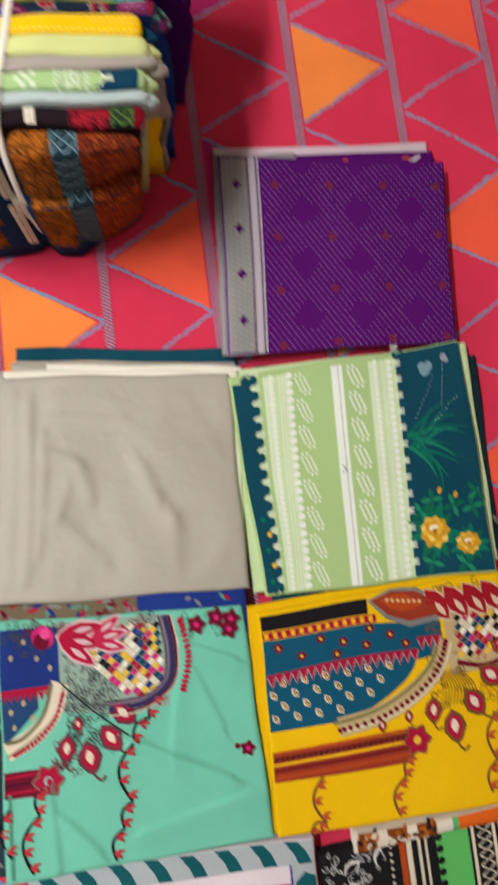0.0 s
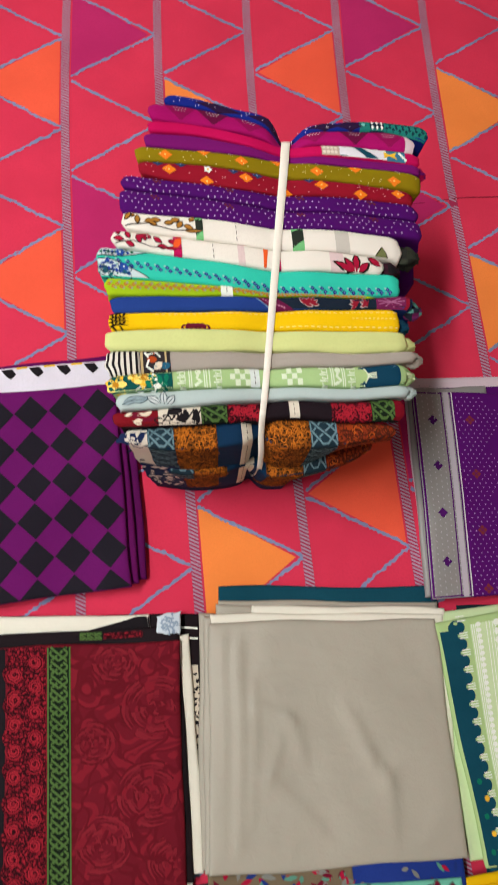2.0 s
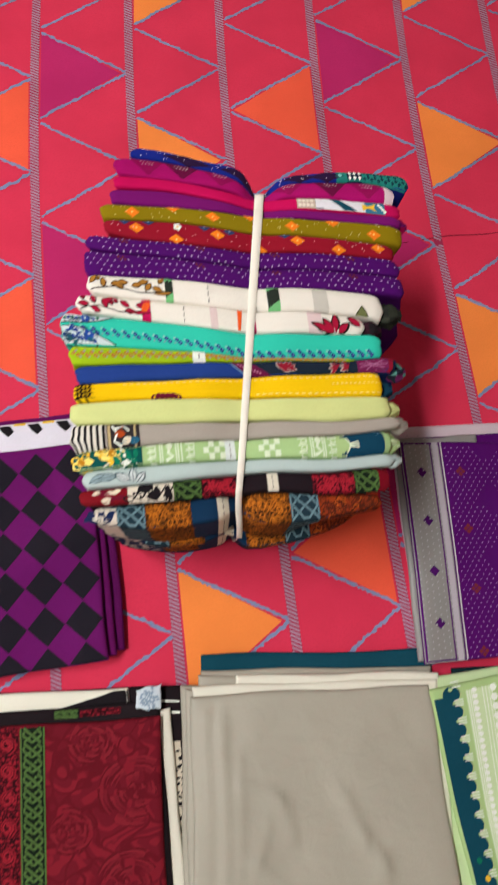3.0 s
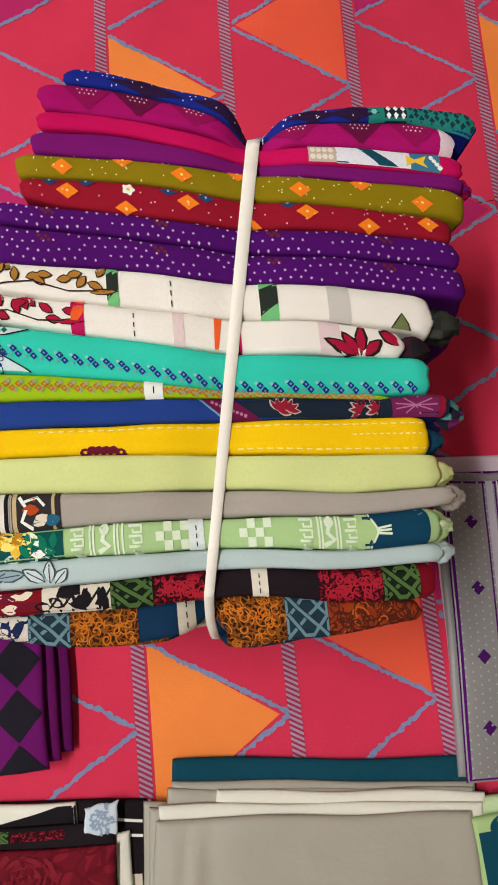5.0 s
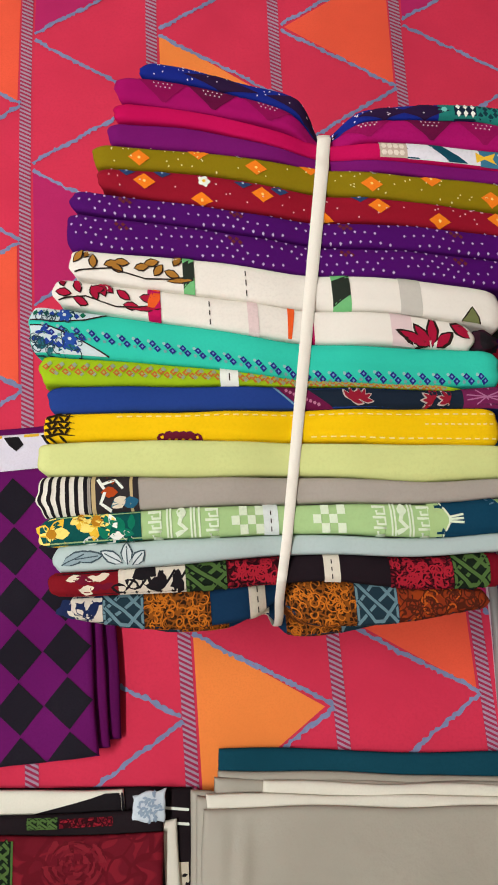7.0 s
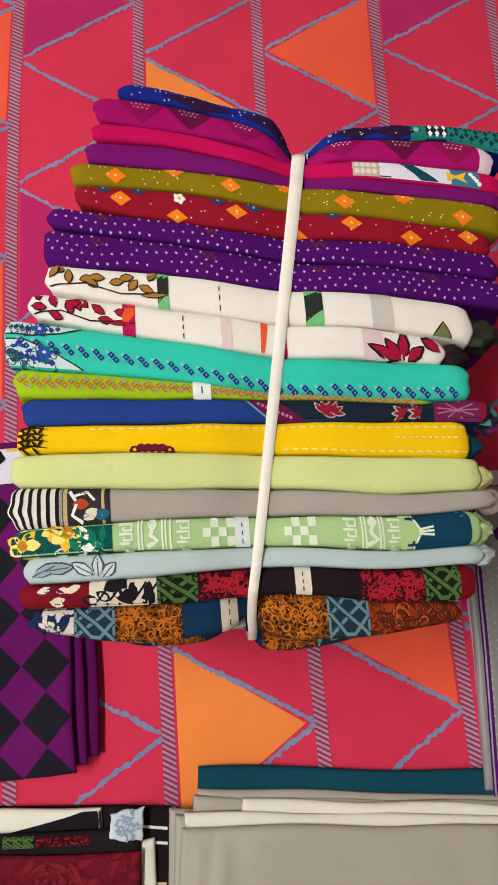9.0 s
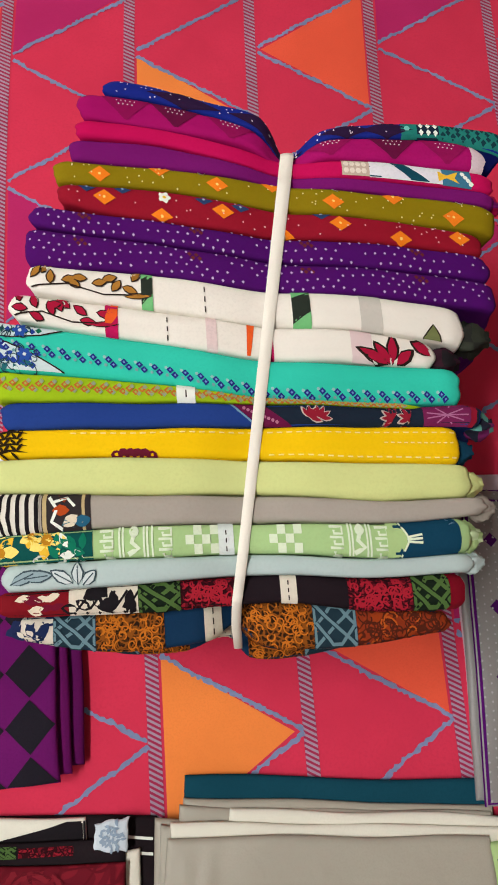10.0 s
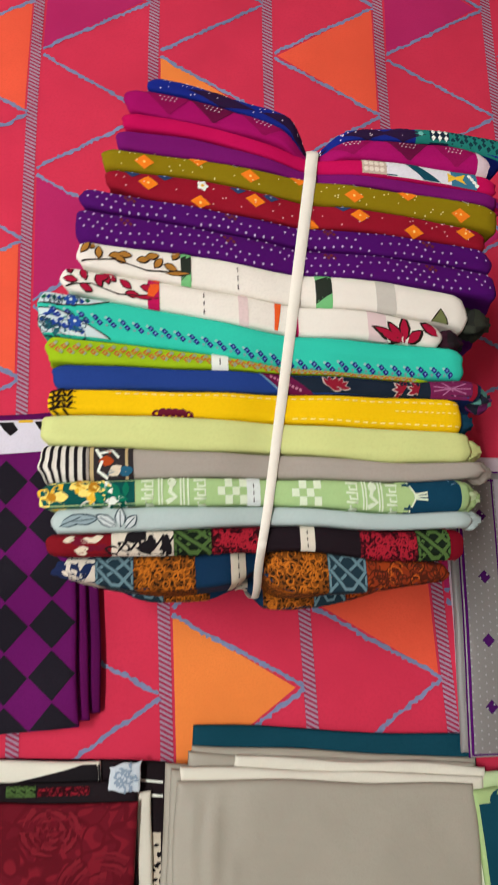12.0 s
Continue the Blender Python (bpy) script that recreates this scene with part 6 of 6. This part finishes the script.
    def key(u, w=0.026):
        """One greek key."""
        for q in (0.75, 0.1, -0.55):
            s.line([(u, q), (u + w, q), (u + w, q - 0.42), (u + w * 0.35, q - 0.42), (u + w * 0.35, q - 0.2)], 0.0018, white, 1)
    for u in (0.225, 0.345, 0.70, 0.795):
        key(u)
    for u in (0.265, 0.272, 0.315, 0.322, 0.332, 0.74, 0.747, 0.778, 0.785, 0.83):
        s.line([(u, -0.95), (u, 0.95)], 0.0013, white, 1)
    for u in (0.294, 0.762):
        s.line([(u - 0.012, -0.8), (u + 0.010, -0.45), (u - 0.004, -0.05), (u + 0.002, 0.5)], 0.003, white, 1)
        s.petal(u, 0.2, 1.5, 0.009, 0.007, white, 1)
    for u0 in (0.40, 0.575):
        for i in range(4):
            for j in range(3):
                if (i + j) % 2:
                    s.patch(u0 + 0.017 * i, u0 + 0.017 * (i + 1), white, -0.9 + 0.6 * j, -0.3 + 0.6 * j, 1)
    s.patch(0.468, 0.50, cloth(222, 232, 228), level=1)
    s.dashes(0.484, ink)
    s.patch(0.835, 0.975, cloth(16, 66, 92), level=1)
    s.shape([(0.82, 0.95), (0.845, 0.95), (0.862, 0.2), (0.862, -0.2), (0.845, -0.95), (0.82, -0.95)], GREEN, 2)
    s.line([(0.848, 0.95), (0.864, 0.2)], 0.0014, white, 3)
    s.line([(0.848, -0.95), (0.864, -0.2)], 0.0014, white, 3)
    for q in (0.2, 0.0, -0.2):
        s.line([(0.862, q * 0.6), (0.895, q * 1.2)], 0.0016, white, 3)
    s.petal(0.955, 0.6, 1.0, 0.012, 0.008, SKY_INK, 2)
    s.done()
    s = Strip("grey")
    leaf, line = cloth(150, 172, 178), cloth(70, 88, 96)
    for u, q, t, l in ((0.02, -0.5, 0.4, 0.022), (0.05, -0.1, 0.1, 0.02), (0.15, -0.6, 2.6, 0.018), (0.16, -0.7, 1.6, 0.015), (0.17, -0.75, 0.8, 0.013)):
        s.petal(u, q, t, l, 0.009, line, 1)
        s.petal(u, q, t, l * 0.92, 0.0068, leaf if u < 0.1 else cloth(206, 216, 216), 2)
        a = s.at(u, q)
        s.pr.stroke([a, (a[0] + l * 0.8 * math.cos(t), a[1] + l * 0.8 * math.sin(t))], 0.0008, line, 3)
    s.done()
    s = Strip("rose")
    s.patch(0.002, 0.15, cloth(128, 18, 30))
    for k in range(12):
        s.petal(rnd.uniform(0.02, 0.11), rnd.choice((0.35, -0.45)), rnd.uniform(-0.3, 0.3), 0.010, 0.0045, BONE if k % 2 else MAROON_INK, 1)
    s.patch(0.15, 0.295, cloth(224, 214, 196))
    for k in range(5):
        u = 0.16 + 0.026 * k
        s.line([(u, -0.9), (u + 0.02, -0.1), (u + 0.035, 0.6)], 0.0016, BLACK_INK, 1)
        s.petal(u + 0.02, 0.2 - 0.3 * (k % 2), 0.4 + k, 0.016, 0.010, BLACK_INK, 2)
        s.petal(u + 0.01, -0.6, 3.0 - k * 0.4, 0.012, 0.007, BLACK_INK, 1)
    s.knots(0.295, 0.385, KNOT_DARK, KNOT_GREEN, 1)
    s.patch(0.385, 0.505, ROSES)
    s.curls(0.385, 0.505, -0.9, 0.9, 40, cloth(176, 34, 52), rnd, 0.0045, 0.0011, 1)
    s.patch(0.600, 0.635, cloth(226, 218, 200), level=1)
    s.dashes(0.617, ink)
    s.patch(0.745, 0.885, ROSES)
    s.curls(0.745, 0.885, -0.9, 0.9, 60, cloth(176, 34, 52), rnd, 0.0045, 0.0011, 1)
    s.knots(0.885, 0.965, KNOT_DARK, KNOT_GREEN, 1)
    s.patch(0.965, 0.999, cloth(130, 14, 34))
    s.done()
    gold_scroll = scrolls("amber_scrolls", (46, 28, 16), (140, 78, 24), (70, 40, 18), 230.0, 0.16, 2.2)
    rust = scrolls("rust_leaves", (140, 52, 26), (84, 34, 20), (158, 62, 24), 110.0, 0.10, 3.0)
    slate, cord = cloth(36, 58, 70), cloth(110, 142, 152)
    for key, shift, low in (("knot", 0.0, -22.0), ("knot_low", 0.012, -16.5)):
        s = Strip(key)
        s.patch(0.002, 0.085 + shift * 3, cloth(24, 44, 80) if shift else cloth(222, 212, 196), low)
        for k in range(14 if not shift else 40):
            s.petal(rnd.uniform(0.0, 0.06 + shift * 3), rnd.uniform(-0.7, 0.7) if k < 12 else rnd.uniform(low + 2, -1.2), rnd.uniform(0, 6), 0.012, 0.007, cloth(222, 212, 196) if shift else cloth(30, 44, 84), 1)
        if not shift:
            s.patch(0.002, 0.18, cloth(24, 44, 80), low, -8.0, 3)
            for k in range(34):
                s.petal(rnd.uniform(0.02, 0.17), rnd.uniform(low + 1, -9.0), rnd.uniform(0, 6), 0.012, 0.007, cloth(222, 212, 196), 4)
        else:
            s.patch(0.03, 0.10, cloth(24, 52, 92), low, 1.0, 2)
        s.knots(0.085 + shift * 3, 0.18 + shift * 3, slate, cord, 1, width=0.0022, low=low)
        s.patch(0.18 + shift * 3, 0.335 + shift * 1.8, gold_scroll, low)
        amber = cloth(204, 116, 32)
        for u0, u1, q0, n in ((0.18 + shift * 3, 0.335 + shift * 1.8, low, 130), (0.18 + shift * 3, 0.335 + shift * 1.8, -1, 26), (0.515 + shift * 0.6, 0.675 + shift * 0.2, low, 130), (0.515 + shift * 0.6, 0.675 + shift * 0.2, -1, 30)):
            s.curls(u0, u1, q0, 0.9, int(n * 1.3), amber, rnd, 0.0052, 0.0009, 1)
        s.patch(0.425 + shift, 0.465 + shift, cloth(226, 218, 198), low, 1.0, 1)
        s.dashes(0.445 + shift, ink)
        for k in range(int(-low) - 1):
            s.line([(0.445 + shift, -1.3 - k), (0.445 + shift, -1.8 - k)], 0.0011, ink, 2)
        s.patch(0.515 + shift * 0.6, 0.675 + shift * 0.2, gold_scroll, low)
        s.knots(0.675 + shift * 0.2, 0.775 + shift * 0.2, slate, cord, 1, width=0.0022, low=low)
        s.patch(0.775 + shift * 0.2, 0.998, rust, low if shift else -25.0)
        s.curls(0.78 + shift * 0.2, 0.99, low, 0.9, 60, cloth(196, 92, 30), rnd, 0.008, 0.0012, 1)
        s.curls(0.78 + shift * 0.2, 0.99, -1.0, 0.9, 40, cloth(84, 36, 22), rnd, 0.006, 0.0010, 1)
        s.done()


bundle_prints()


def gathered_end(key, at, radius, mats, seed):
    """A crumpled tail of cloth that sticks out at a suit's end."""
    rnd = random.Random(seed)
    verts, faces, slots, n, m = [], [], [], 12, 18
    for i in range(n + 1):
        t = i / n
        r = radius * (0.45 + 0.55 * math.sin(math.pi * min(1.0, t * 1.15)) ** 0.7)
        for j in range(m):
            w = 2 * math.pi * j / m
            k = 1 + 0.28 * math.sin(5 * w + 3 * t + seed) + 0.10 * rnd.uniform(-1, 1)
            verts.append(Vector(at) + Vector((t * radius * 2.4 - radius * 0.6, r * k * math.cos(w), r * k * math.sin(w) - t * radius * 0.3)))
    for i in range(n):
        for j in range(m):
            a, b = i * m + j, i * m + (j + 1) % m
            faces.append((a, b, b + m, a + m))
            slots.append((j // 3 + i // 5) % len(mats))
    faces.append(list(range(n * m, n * m + m)))
    slots.append(0)
    linked("gathered_end", verts, faces, mats, slots, SUITS[key])


gathered_end("white_far", (0.126, 0.325, 0.272), 0.0125, [cloth(58, 62, 52), cloth(44, 46, 42)], 1)
gathered_end("white_near", (0.102, 0.308, 0.270), 0.0115, [cloth(38, 34, 38), cloth(60, 30, 44)], 2)
gathered_end("navy_blue", (0.124, 0.256, 0.270), 0.0095, [cloth(120, 40, 100), cloth(90, 150, 140), cloth(40, 44, 60)], 3)
gathered_end("taupe", (0.116, 0.194, 0.272), 0.0085, [tone("taupe")], 4)
gathered_end("green", (0.100, 0.174, 0.274), 0.0100, [PALE_GREEN, GREEN], 5)
gathered_end("grey", (0.104, 0.156, 0.272), 0.0075, [tone("grey")], 6)
gathered_end("yellow", (0.104, 0.238, 0.266), 0.0110, [cloth(20, 70, 96)], 7)
gathered_end("pale", (0.108, 0.212, 0.272), 0.0095, [tone("pale")], 8)
gathered_end("plum", (0.162, 0.436, 0.274), 0.0075, [tone("plum"), cloth(176, 14, 80)], 9)
